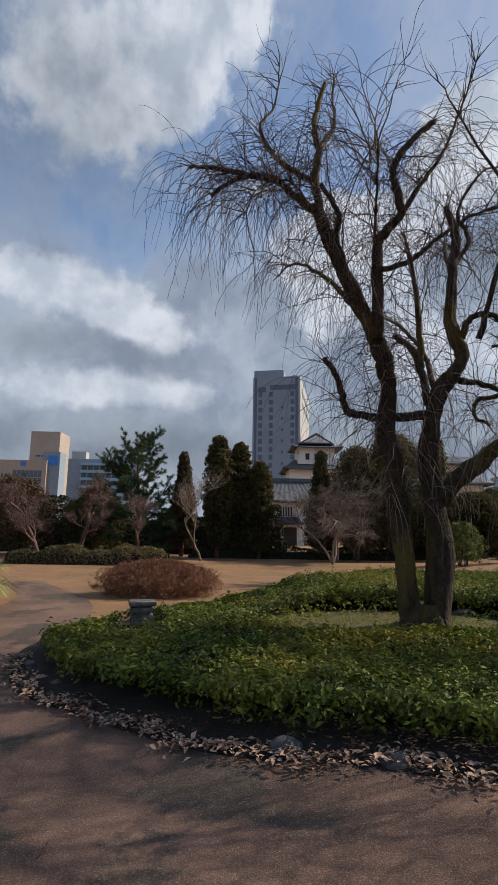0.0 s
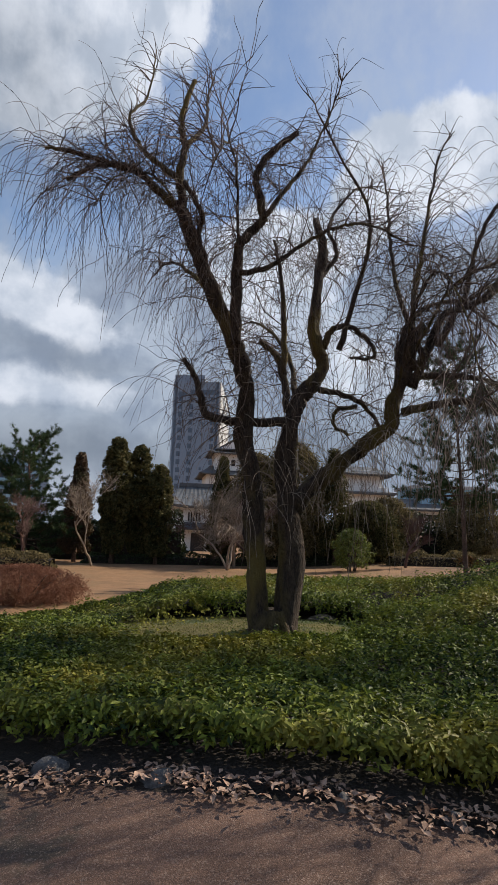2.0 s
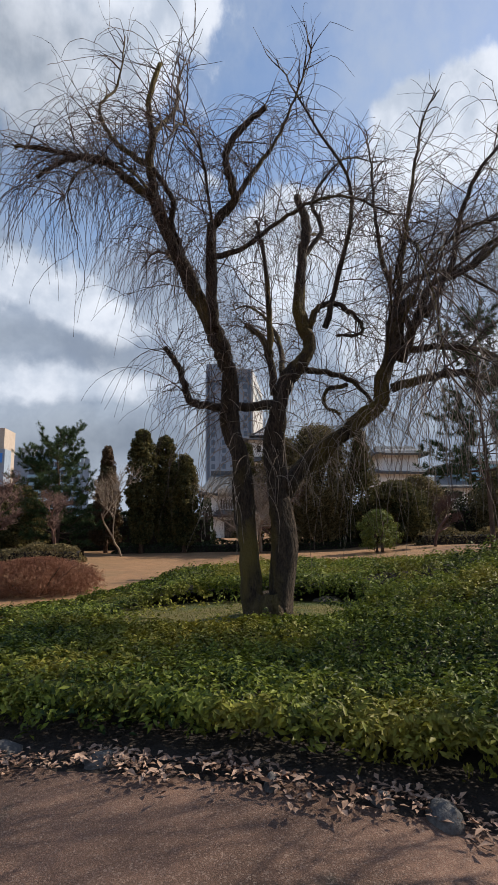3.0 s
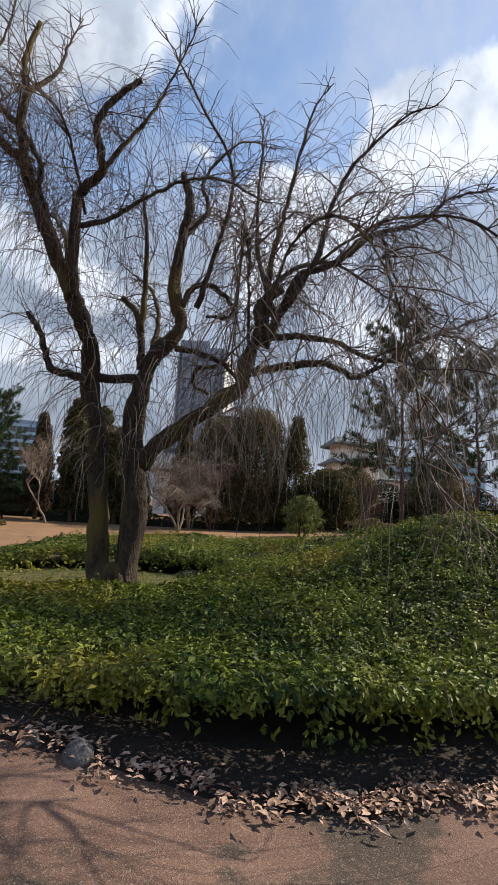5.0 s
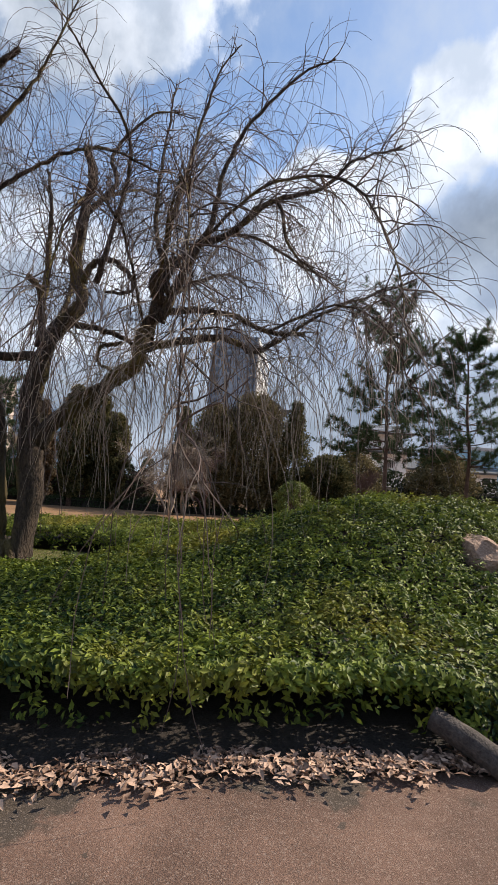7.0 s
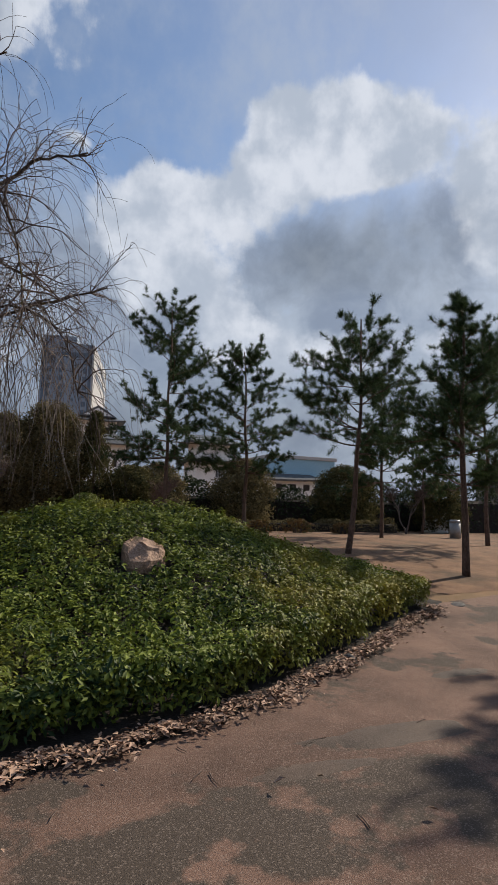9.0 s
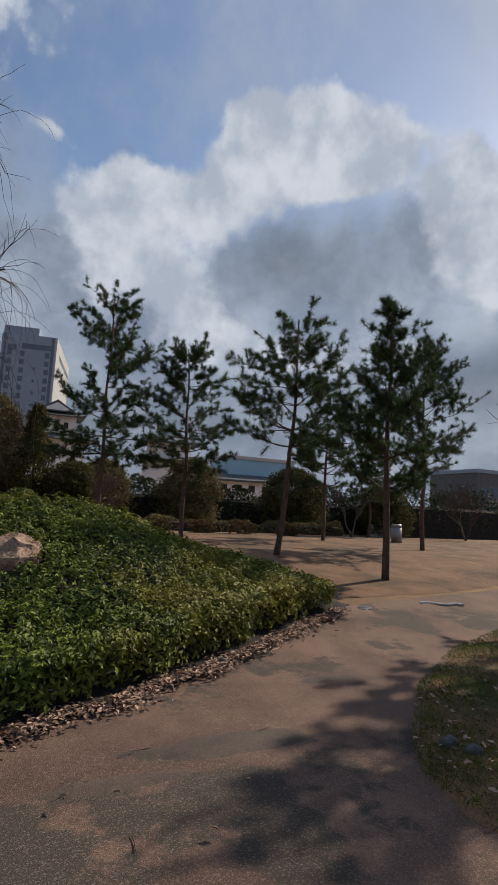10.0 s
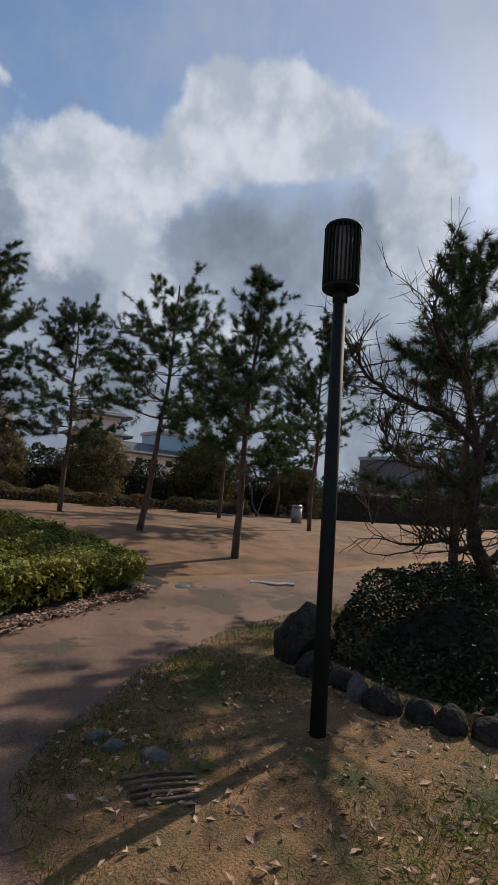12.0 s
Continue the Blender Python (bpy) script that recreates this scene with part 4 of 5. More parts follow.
leafy("cypress_tree", 0.9, 24.0, 1.35, 1.3, 5.7, M_CYPRESS, 16000, 0.15, 201, "dark columnar cypress behind the lawn", "tree", "column")
leafy("cypress_tree", 1.9, 24.6, 1.3, 1.3, 5.5, M_CYPRESS, 16000, 0.15, 202, "dark columnar cypress behind the lawn", "tree", "column")
leafy("cypress_tree", 2.8, 24.0, 1.35, 1.3, 4.5, M_CYPRESS, 14000, 0.15, 203, "shorter dark cypress beside taller ones", "tree", "column")
leafy("cypress_tree", -0.8, 25.0, 1.5, 1.5, 5.0, M_BROWNLEAF, 12000, 0.15, 204, "bronzed conifer with brown winter foliage", "tree", "cone")
leafy("conifer_tree", 7.5, 24.4, 2.9, 2.6, 5.3, M_OLIVE, 18000, 0.15, 219, "broad olive-brown conifer beside a taller one", "tree", "column")
leafy("conifer_tree", 9.3, 24.8, 3.5, 3.0, 6.0, M_OLIVE, 24000, 0.15, 205, "broad olive-green conifer behind the mound", "tree", "column")
leafy("conifer_tree", 5.85, 25.2, 1.6, 1.6, 5.2, M_CYPRESS, 16000, 0.15, 206, "dark conifer half hidden by bare shrubs", "tree", "cone")
leafy("lime_shrub", 10.6, 20.5, 1.6, 1.4, 1.7, M_LIME, 4000, 0.10, 207, "yellow-green shrub behind the mound", "shrub", "ball", False)
leafy("azalea_bush", 0.15, 10.9, 2.5, 1.7, 0.72, M_AZALEA, 60000, 0.026, 208, "rounded russet brown azalea bush beside the path", "shrub", "ball", False, 0.05)
bare_tree("bare_tree", 0.3, 22.0, 4.6, 0.55, 301, M_PALETWIG, "young bare tree with pale upright twigs", r=0.05)
bare_tree("bare_tree", 5.6, 21.0, 4.4, 0.75, 302, M_PALETWIG, "bare weeping tree with pale drooping twigs", weep=1.0, stems=3, r=0.05, depth=5)
bare_tree("plum_tree", -5.8, 20.5, 4.6, 1.05, 303, M_PINKTWIG, "bare plum tree with reddish budding twigs", r=0.09, depth=5)
bare_tree("plum_tree", -4.0, 20.0, 4.3, 1.05, 304, M_PINKTWIG, "bare plum tree with reddish budding twigs", r=0.09, depth=5)
bare_tree("plum_tree", -7.6, 18.5, 4.3, 1.05, 305, M_PINKTWIG, "bare plum tree with reddish budding twigs", r=0.09, depth=5)
bare_tree("plum_tree", 13.2, 21.0, 3.2, 0.9, 306, M_PINKTWIG, "small bare tree with reddish twigs behind the pines", r=0.07, depth=5)


def shrub_row(x0, x1, y, d, h, mat, seed, n, size, label):
    rng = np.random.default_rng(seed)
    w = x1 - x0
    xm = (x0 + x1) / 2
    row = thing("shrub_row", pose(xm, y, gz(xm, y) - 0.03), label, "hedge", kind="stuff")
    x, q = rng.uniform(-w / 2, w / 2, n), rng.uniform(-1, 1, n)
    top = h * (0.78 + 0.16 * np.sin(x * 1.3 + seed) * np.sin(x * 0.7) + 0.10 * np.sin(x * 3.1 + 2 * seed) + 0.06 * np.sin(x * 7.3 + seed)) * np.sqrt(np.clip(1 - q ** 4, 0.05, 1))
    top = top * np.clip((w / 2 - np.abs(x)) / 0.3, 0.3, 1)
    z = top * (1 - rng.random(n) ** 2.5)
    pos = np.stack([x, q * d / 2, np.maximum(z, 0.02)], 1)
    nrm = np.stack([np.zeros(n), q, np.full(n, 0.6)], 1)
    part("foliage", leaves("foliage", pos, nrm, np.full(n, size), mat, rng, wide=0.5), row)
    # dark sheet inside the row: shade behind the leaves, given by colour
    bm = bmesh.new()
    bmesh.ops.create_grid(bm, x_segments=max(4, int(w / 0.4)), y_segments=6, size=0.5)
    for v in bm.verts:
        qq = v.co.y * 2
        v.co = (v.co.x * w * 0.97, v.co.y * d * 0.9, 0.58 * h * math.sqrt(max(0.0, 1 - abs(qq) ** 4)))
    me = bpy.data.meshes.new("shade_core")
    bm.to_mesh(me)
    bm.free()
    me.materials.append(M_SOIL_AND_SHADE)
    part("shade_core", me, row)


leafy("evergreen_tree", 13.0, 24.5, 3.2, 2.5, 3.0, M_CYPRESS, 12000, 0.15, 211, "dark round evergreen behind the pines", "tree", "ball")
leafy("evergreen_tree", 19.0, 25.0, 3.6, 2.5, 3.7, M_OLIVE, 11000, 0.15, 212, "olive evergreen behind the pines", "tree", "ball")
leafy("evergreen_tree", 24.8, 24.0, 4.0, 2.5, 3.6, M_CYPRESS, 11000, 0.16, 213, "dark round evergreen behind the pines", "tree", "ball")
leafy("evergreen_tree", 11.2, 24.2, 2.2, 2.0, 5.6, M_CYPRESS, 10000, 0.14, 214, "dark narrow conifer behind the mound", "tree", "cone")
leafy("evergreen_tree", 14.6, 25.5, 3.0, 2.5, 3.3, M_OLIVE, 9000, 0.15, 215, "olive evergreen behind the pines", "tree", "ball")
leafy("evergreen_tree", 31.0, 23.5, 3.4, 2.5, 3.1, M_CYPRESS, 9000, 0.16, 216, "dark shrubby evergreen at the lawn's edge", "tree", "ball")
leafy("evergreen_tree", -8.5, 24.5, 4.0, 3.0, 3.6, M_BROWNLEAF, 9000, 0.16, 217, "brownish evergreen behind the plum trees", "tree", "ball")
leafy("evergreen_tree", -5.0, 25.5, 3.0, 2.5, 3.2, M_CYPRESS, 9000, 0.16, 218, "dark evergreen behind the plum trees", "tree", "ball")
bare_tree("bare_tree", 6.1, 22.5, 4.6, 0.8, 307, M_PALETWIG, "bare thicket tree with pale drooping twigs", weep=1.0, stems=2, r=0.05, depth=5)
bare_tree("bare_tree", 7.1, 23.0, 5.0, 0.7, 308, M_PINKTWIG, "bare thicket tree with brown twigs", weep=0.6, stems=2, r=0.05, depth=5)
bare_tree("bare_tree", 26.5, 21.0, 3.4, 0.8, 309, M_TWIG, "small bare tree beyond the pines", stems=2, r=0.05)
bare_tree("bare_tree", 36.0, 22.0, 4.4, 0.8, 310, M_TWIG, "bare tree at the far side of the lawn", stems=2, r=0.06)
bare_tree("plum_tree", -2.2, 21.5, 3.2, 0.95, 311, M_PINKTWIG, "bare plum tree with reddish budding twigs", r=0.07, depth=5)
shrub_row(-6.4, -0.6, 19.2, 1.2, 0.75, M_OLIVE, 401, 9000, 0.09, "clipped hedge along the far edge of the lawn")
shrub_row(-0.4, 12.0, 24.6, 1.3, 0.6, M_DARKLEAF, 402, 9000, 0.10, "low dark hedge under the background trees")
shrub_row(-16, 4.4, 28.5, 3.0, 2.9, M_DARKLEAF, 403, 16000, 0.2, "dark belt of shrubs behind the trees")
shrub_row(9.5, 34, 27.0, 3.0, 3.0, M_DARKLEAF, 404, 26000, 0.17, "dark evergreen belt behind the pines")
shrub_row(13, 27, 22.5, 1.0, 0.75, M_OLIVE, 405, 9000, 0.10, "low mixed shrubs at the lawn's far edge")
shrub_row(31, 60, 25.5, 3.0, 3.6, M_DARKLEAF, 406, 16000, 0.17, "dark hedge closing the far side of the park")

for k, (x, y, w, h) in enumerate([(18.2, 20.8, 1.3, .6), (20.0, 20.6, 1.6, .7), (22.2, 20.2, 1.2, .55), (16.4, 21.4, 1.1, .55)]):
    leafy("low_shrub", x, y, w, 0.9, h, M_RUST, 2600, 0.075, 420 + k, "low shrub with orange and bronze winter leaves", "shrub", "ball", False, 0.05)


# ---- stones ----
def stone_mesh(seed, sx, sy, sz, mat, sharp=0.25, detail=3, flat=0.0):
    rng = np.random.default_rng(seed)
    bm = bmesh.new()
    bmesh.ops.create_icosphere(bm, subdivisions=detail, radius=1.0)
    planes = rng.normal(size=(9, 3))
    planes /= np.linalg.norm(planes, axis=1, keepdims=True)
    lim = rng.uniform(0.68, 0.95, 9)
    o = Vector(rng.uniform(-50, 50, 3))
    for v in bm.verts:
        p = np.array(v.co)
        for n, l in zip(planes, lim):
            e = p @ n - l
            if e > 0:
                p = p - n * e * (0.5 + sharp)
        p = p * (1 + 0.10 * noise.noise(Vector(p) * 2.2 + o) + 0.04 * noise.noise(Vector(p) * 6 + o))
        if p[2] < -0.55:
            p[2] = -0.55 + (p[2] + 0.55) * 0.2
        v.co = Vector((p[0] * sx, p[1] * sy, (p[2] + 0.5) * sz))
    me = bpy.data.meshes.new("stone")
    bm.to_mesh(me)
    bm.free()
    me.materials.append(mat)
    me.polygons.foreach_set("use_smooth", [sharp < 0.3] * len(me.polygons))
    return me


def stone(x, y, w, d, h, seed, mat=M_STONE, label="rounded grey edging stone half buried in leaf litter", turn=0.0, z=None, sharp=0.25, name="edging_stone", category="stone", sink=0.03):
    me = stone_mesh(seed, w / 2, d / 2, h / 1.5, mat, sharp)
    ob = part(name, me, at=pose(x, y, (gz(x, y) if z is None else z) - sink, 0, 0, turn))
    return tagged(ob, label, category, "stones along the hedge bed" if name == "edging_stone" else "")


for k, (x, y, w, h) in enumerate([(2.04, 3.70, .26, .18), (0.75, 4.36, .22, .14), (0.05, 5.2, .20, .12), (-0.4, 5.75, .2, .12), (2.68, 3.40, .26, .15), (3.62, 2.97, .12, .15),
                                  (4.42, 2.70, .24, .17), (4.15, 2.80, .14, .14), (5.68, 2.50, .15, .13), (5.93, 2.46, .2, .12), (7.46, 2.44, .15, .12), (7.25, 2.42, .12, .1),
                                  (10.86, 3.28, .16, .10), (10.2, 3.05, .12, .08), (11.75, 3.8, .2, .16), (12.3, 4.2, .14, .1), (12.5, 4.28, .13, .1), (12.78, 4.5, .14, .1), (13.1, 4.72, .16, .1),
                                  (13.5, 4.98, .16, .1), (14.1, 5.4, .18, .12), (14.5, 5.62, .17, .11), (11.1, 3.38, .18, .08), (10.55, 3.1, .13, .07), (6.4, 2.43, .12, .08), (3.2, 3.14, .12, .08)]):
    stone(x, y, w * 0.9, w * 0.72, h * 0.85, 500 + k, turn=k * 47, sink=0.045)
stone(9.9, 5.15, .80, .5, .44, 560, M_BOULDER, "angular tan boulder set in the hedge mound", 80, 0.82, 0.95, "boulder")
stone(7.5, 8.9, .55, .4, .3, 561, M_DARKROCK, "dark rock at the edge of the rear hedge", 30, 0.42, 0.4, "boulder")
stone(5.36, 8.5, .55, .3, .14, 562, M_STONE, "flat grey rock beside the turf", 10, 0.24, 0.4, "boulder")
stone(14.99, 5.66, .34, .24, .07, 563, M_STONE, "flat pale stone at the path's edge", 40, name="flat_stone")
for k, (x, y, w) in enumerate([(12.55, 1.75, .19), (12.6, 1.58, .15), (12.77, 1.38, .20)]):
    stone(x, y, w, w * 0.6, 0.09, 570 + k, M_STONE, "pale flat stone lying in the worn grass", 15 - 30 * k, gz(x, y) + 0.03, name="flat_stone", sink=0.02)
stone(14.75, 2.5, .62, .6, .58, 583, M_DARKROCK, "large dark boulder ending the rockery wall", 30, 0.0, 0.9, "boulder")
for k, (x, y, w, h) in enumerate([(14.55, 2.1, .34, .24), (14.6, 1.78, .28, .2), (14.5, 1.52, .17, .26), (14.55, 1.32, .3, .22), (14.68, 1.08, .22, .2), (14.75, .88, .24, .22), (14.9, .66, .26, .2), (15.02, .45, .24, .22),
                                  (15.2, .2, .3, .28), (15.4, -.1, .34, .3)]):
    stone(x, y, w, w, h, 590 + k, M_STONE if k == 2 else M_DARKROCK, "mossy dark stone in a low rockery wall", 40 * k, 0.02, 0.4, "wall_stone", sink=0.02)


def log(x, y):
    t = Tubes()
    rng = np.random.default_rng(9)
    t.add(curve([(0.10, -0.06, 0.20), (0.24, -0.20, 0.14), (0.38, -0.34, 0.065)], 12), 0.068, 0.078, 14, rough=0.05, rng=rng)
    ob = part("stone_post", t.mesh("stone_post", M_POST), at=pose(x, y, gz(x, y) + 0.02))
    tagged(ob, "fallen round grey stone post lying under the hedge", "post")


log(8.08, 2.74)


def old_grate(x, y):
    g = thing("wooden_grate", pose(x, y, gz(x, y) + 0.04, 0, 0, -12), "decayed slatted wooden grate sunk in the grass", "grate")
    rng = np.random.default_rng(5)
    for k in range(5):
        t = Tubes()
        t.add(curve([(-0.17 + rng.uniform(-.03, .03), k * 0.055 - .11, 0.02), (0, k * 0.055 - .11 + rng.normal() * .006, 0.026), (0.17 + rng.uniform(-.03, .03), k * 0.055 - .11, 0.018)], 6), 0.011, 0.008, 7, rough=0.3, rng=rng)
        part("slat", t.mesh("slat", M_WOODGREY), g)


old_grate(12.68, 1.06)


def stepped_stone_lantern(x, y):
    """Low stone lamp of stacked slabs."""
    g = thing("stone_lantern", pose(x, y, gz(x, y) + 0.07, 0, 0, 12), "low grey stacked-slab stone lantern in the hedge", "lantern")

    def slab(name, w, d, h, z):
        bm = bmesh.new()
        bmesh.ops.create_cube(bm, size=1.0)
        bmesh.ops.scale(bm, vec=(w, d, h), verts=bm.verts)
        bmesh.ops.bevel(bm, geom=bm.edges[:], offset=0.012, segments=2, affect="EDGES")
        me = bpy.data.meshes.new(name)
        bm.to_mesh(me)
        bm.free()
        me.materials.append(M_STONE)
        part(name, me, g, at=pose(0, 0, z))
    slab("base", .30, .26, .14, .06)
    slab("pillar", .22, .18, .05, .15)
    slab("slab", .32, .28, .055, .195)
    slab("pillar", .22, .18, .03, .235)
    slab("cap", .36, .32, .05, .275)


stepped_stone_lantern(0.46, 7.3)


# ---- litter ----
def litter():
    rng = np.random.default_rng(77)
    g = thing("leaf_litter", pose(0, 0, 0), "drift of dry brown fallen leaves along the hedge", "leaves", kind="stuff")
    front = np.asarray(SOIL[:15])
    P = []
    for a, b in zip(front[:-1], front[1:]):
        L = np.linalg.norm(b - a)
        out = np.array([(b - a)[1], -(b - a)[0]]) / L
        density = 560 if a[0] > 4.5 else 230
        k = int(L * density * 1.25)
        t = rng.random(k)
        q = a + (b - a) * t[:, None] + out * (-0.09 + 0.07 * rng.normal(size=k) + 0.10 * (rng.random(k) < 0.08) + 0.05 * np.sin(a[0] * 3 + t * 9))[:, None]
        P.append(q)
    n = 1300
    isl = np.column_stack([rng.uniform(12.2, 16, n), rng.uniform(-1.2, 2.6, n)])
    P.append(isl[inside(ISLAND, isl[:, 0], isl[:, 1])])
    P.append(np.column_stack([rng.uniform(3, 16, 45), rng.uniform(0.5, 5, 45)]))
    q = np.vstack(P)
    q = q[~inside(BED, q[:, 0], q[:, 1]) | (rng.random(len(q)) < 0.3)]
    z = ground(q[:, 0], q[:, 1]) + 0.05 + 0.02 * rng.random(len(q))
    pos = np.column_stack([q, z])
    part("leaf_drift", leaves("leaf_drift", pos, np.tile([0, 0, 1.0], (len(pos), 1)), 0.034 + 0.034 * rng.random(len(pos)), M_LITTER, rng, wide=0.46, spread=0.36, fold=0.13), g)


litter()


def grass_tufts():
    rng = np.random.default_rng(78)
    g = thing("grass_tufts", pose(0, 0, 0), "short green and straw grass on the worn verge", "grass", kind="stuff")
    n = 110000
    x, y = rng.uniform(12, 18, n), rng.uniform(-1.0, 4.6, n)
    d = edge_distance(ISLAND, x, y)
    patch = np.sin(x * 2.3 + 1.1) * np.sin(y * 2.9 + x) + 1.6 * np.exp(-d * 3.0)
    ok = inside(ISLAND, x, y) & (patch + 0.5 * rng.normal(size=n) > 0.6) & (x < 15.2 + 0.4 * y)
    x, y = x[ok], y[ok]
    m = 26000
    xc, yc = rng.uniform(1.5, 6, m), rng.uniform(6.2, 8.7, m)
    okc = inside(CLEARING, xc, yc)
    x, y = np.concatenate([x, xc[okc]]), np.concatenate([y, yc[okc]])
    pos = np.stack([x, y, ground(x, y) + 0.06], 1)
    nr = rng.normal(size=(len(x), 3)) * [1, 1, 0.1]
    part("blade_cover", leaves("blade_cover", pos, nr, np.full(len(x), 0.045), M_GRASS, rng, wide=0.10, spread=0.3, fold=0.05, up=0), g)


grass_tufts()


def strap_clump(x, y, r, h, seed):
    rng = np.random.default_rng(seed)
    g = thing("grass_clump", pose(x, y, gz(x, y) - 0.02), "arching straw-green ornamental grass beside the path", "plant")
    v, f = [], []
    for _ in range(700):
        a, q = rng.uniform(0, 6.28), r * math.sqrt(rng.random()) * 0.7
        b = np.array([q * math.cos(a), q * math.sin(a), 0])
        o = np.array([math.cos(a + rng.normal() * .5), math.sin(a + rng.normal() * .5), 0])
        L, w = h * rng.uniform(0.7, 1.2), 0.012
        s = np.array([-o[1], o[0], 0])
        pts = [b, b + o * L * .25 + np.array([0, 0, L * .6]), b + o * L * .6 + np.array([0, 0, L * .75]), b + o * L * .95 + np.array([0, 0, L * .5])]
        i = len(v)
        for k, p in enumerate(pts):
            ww = w * (1, 1.1, .8, .1)[k]
            v += [tuple(p - s * ww), tuple(p + s * ww)]
        f += [(i + 2 * k, i + 2 * k + 1, i + 2 * k + 3, i + 2 * k + 2) for k in range(3)]
    part("blade_mass", mesh_of("blade_mass", v, f, M_STRAW), g)


for k, (x, y, r, h) in enumerate([(-2.6, 8.7, .5, .5), (-3.1, 9.5, .6, .5), (-3.6, 8.6, .7, .55), (-3.9, 10.6, .7, .5), (-4.4, 12.4, .7, .5)]):
    strap_clump(x, y, r, h, 600 + k)


# ---- lamp post ----
def ring_mesh(name, r, z0, z1, mat, sides=28, inner=None):
    bm = bmesh.new()
    bmesh.ops.create_cone(bm, segments=sides, cap_ends=True, radius1=r, radius2=inner or r, depth=z1 - z0)
    bmesh.ops.translate(bm, vec=(0, 0, (z0 + z1) / 2), verts=bm.verts)
    bmesh.ops.bevel(bm, geom=[e for e in bm.edges if abs(e.verts[0].co.z - e.verts[1].co.z) < 1e-5], offset=min(0.006, (z1 - z0) * .3), segments=2, affect="EDGES")
    me = bpy.data.meshes.new(name)
    bm.to_mesh(me)
    bm.free()
    me.materials.append(mat)
    me.polygons.foreach_set("use_smooth", [len(p.vertices) < 8 for p in me.polygons])
    return me


def lamp_post(x, y):
    g = thing("lamp_post", pose(x, y, gz(x, y)) @ pose(0, 0, 0, -0.6, -0.95, 0), "black park lamp post with a slatted cylindrical lantern head", "lamp")
    part("pole", ring_mesh("pole", 0.054, 0, 2.94, M_POLE, 24, 0.045), g)
    part("collar", ring_mesh("collar", 0.052, 2.93, 3.02, M_POLE), g)
    head = part("lantern_head", ring_mesh("lantern_head", 0.128, 3.02, 3.05, M_POLE), g)
    part("diffuser", ring_mesh("diffuser", 0.10, 3.052, 3.46, M_DIFF), head, "frosted grey diffuser")
    part("cap", ring_mesh("cap", 0.136, 3.46, 3.495, M_POLE, 28, 0.122), head)
    bm = bmesh.new()
    bmesh.ops.create_cube(bm, size=1.0)
    bmesh.ops.scale(bm, vec=(0.022, 0.011, 0.412), verts=bm.verts)
    bar = bpy.data.meshes.new("bar")
    bm.to_mesh(bar)
    bm.free()
    bar.materials.append(M_POLE)
    for k in range(24):
        a = k * math.tau / 24
        part("bar", bar, head, at=pose(0.12 * math.cos(a), 0.12 * math.sin(a), 3.255, 0, 0, math.degrees(a)))


lamp_post(13.82, 1.19)


# ---- rockery planting on the far side of the lamp ----
def rockery_shrubs():
    rng = np.random.default_rng(88)
    g = thing("evergreen_shrub_mass", pose(0, 0, 0), "dense dark glossy evergreen shrubs above the rockery", "shrub", kind="stuff")
    poly = [(14.95, 2.6), (14.95, 1.6), (15.3, 0.7), (15.8, -0.4), (17.5, -1.5), (20, -1.2), (21.5, 1.0), (21, 3.4), (18.5, 3.9), (16.4, 3.5)]
    n = 60000
    x, y = rng.uniform(14.8, 21.6, n), rng.uniform(-1.6, 4, n)
    ok = inside(poly, x, y)
    x, y = x[ok], y[ok]
    d = edge_distance(poly, x, y)
    front = smoothstep(0.0, 0.9, x - 15.1 + 0.25 * np.sin(y * 3))
    top = (0.26 + 0.54 * front + 0.05 * np.sin(x * 3.1) * np.sin(y * 3.7)) * smoothstep(-0.15, 0.4, d)
    z = ground(x, y) + np.maximum(top * (1 - 0.8 * rng.random(len(x)) ** 2.0), 0.05)
    pos = np.stack([x, y, z], 1)
    nr = np.stack([-0.6 * (1 - front), np.zeros_like(x), np.ones_like(x)], 1)
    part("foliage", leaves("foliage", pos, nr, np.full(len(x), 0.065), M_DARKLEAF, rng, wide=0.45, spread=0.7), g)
    # near-black inner sheet paints the deep shade within the shrubs
    part("shade_core", polygon_sheet("shade_core", [(15.2, 2.4), (15.2, 1.6), (15.5, 0.8), (16, -0.2), (17.6, -1.2), (19.8, -.9), (21, 1), (20.6, 3.1), (18.5, 3.6), (16.5, 3.2)], 0.4, 0.62, M_SOIL_AND_SHADE, rng, 0.9), g)


rockery_shrubs()


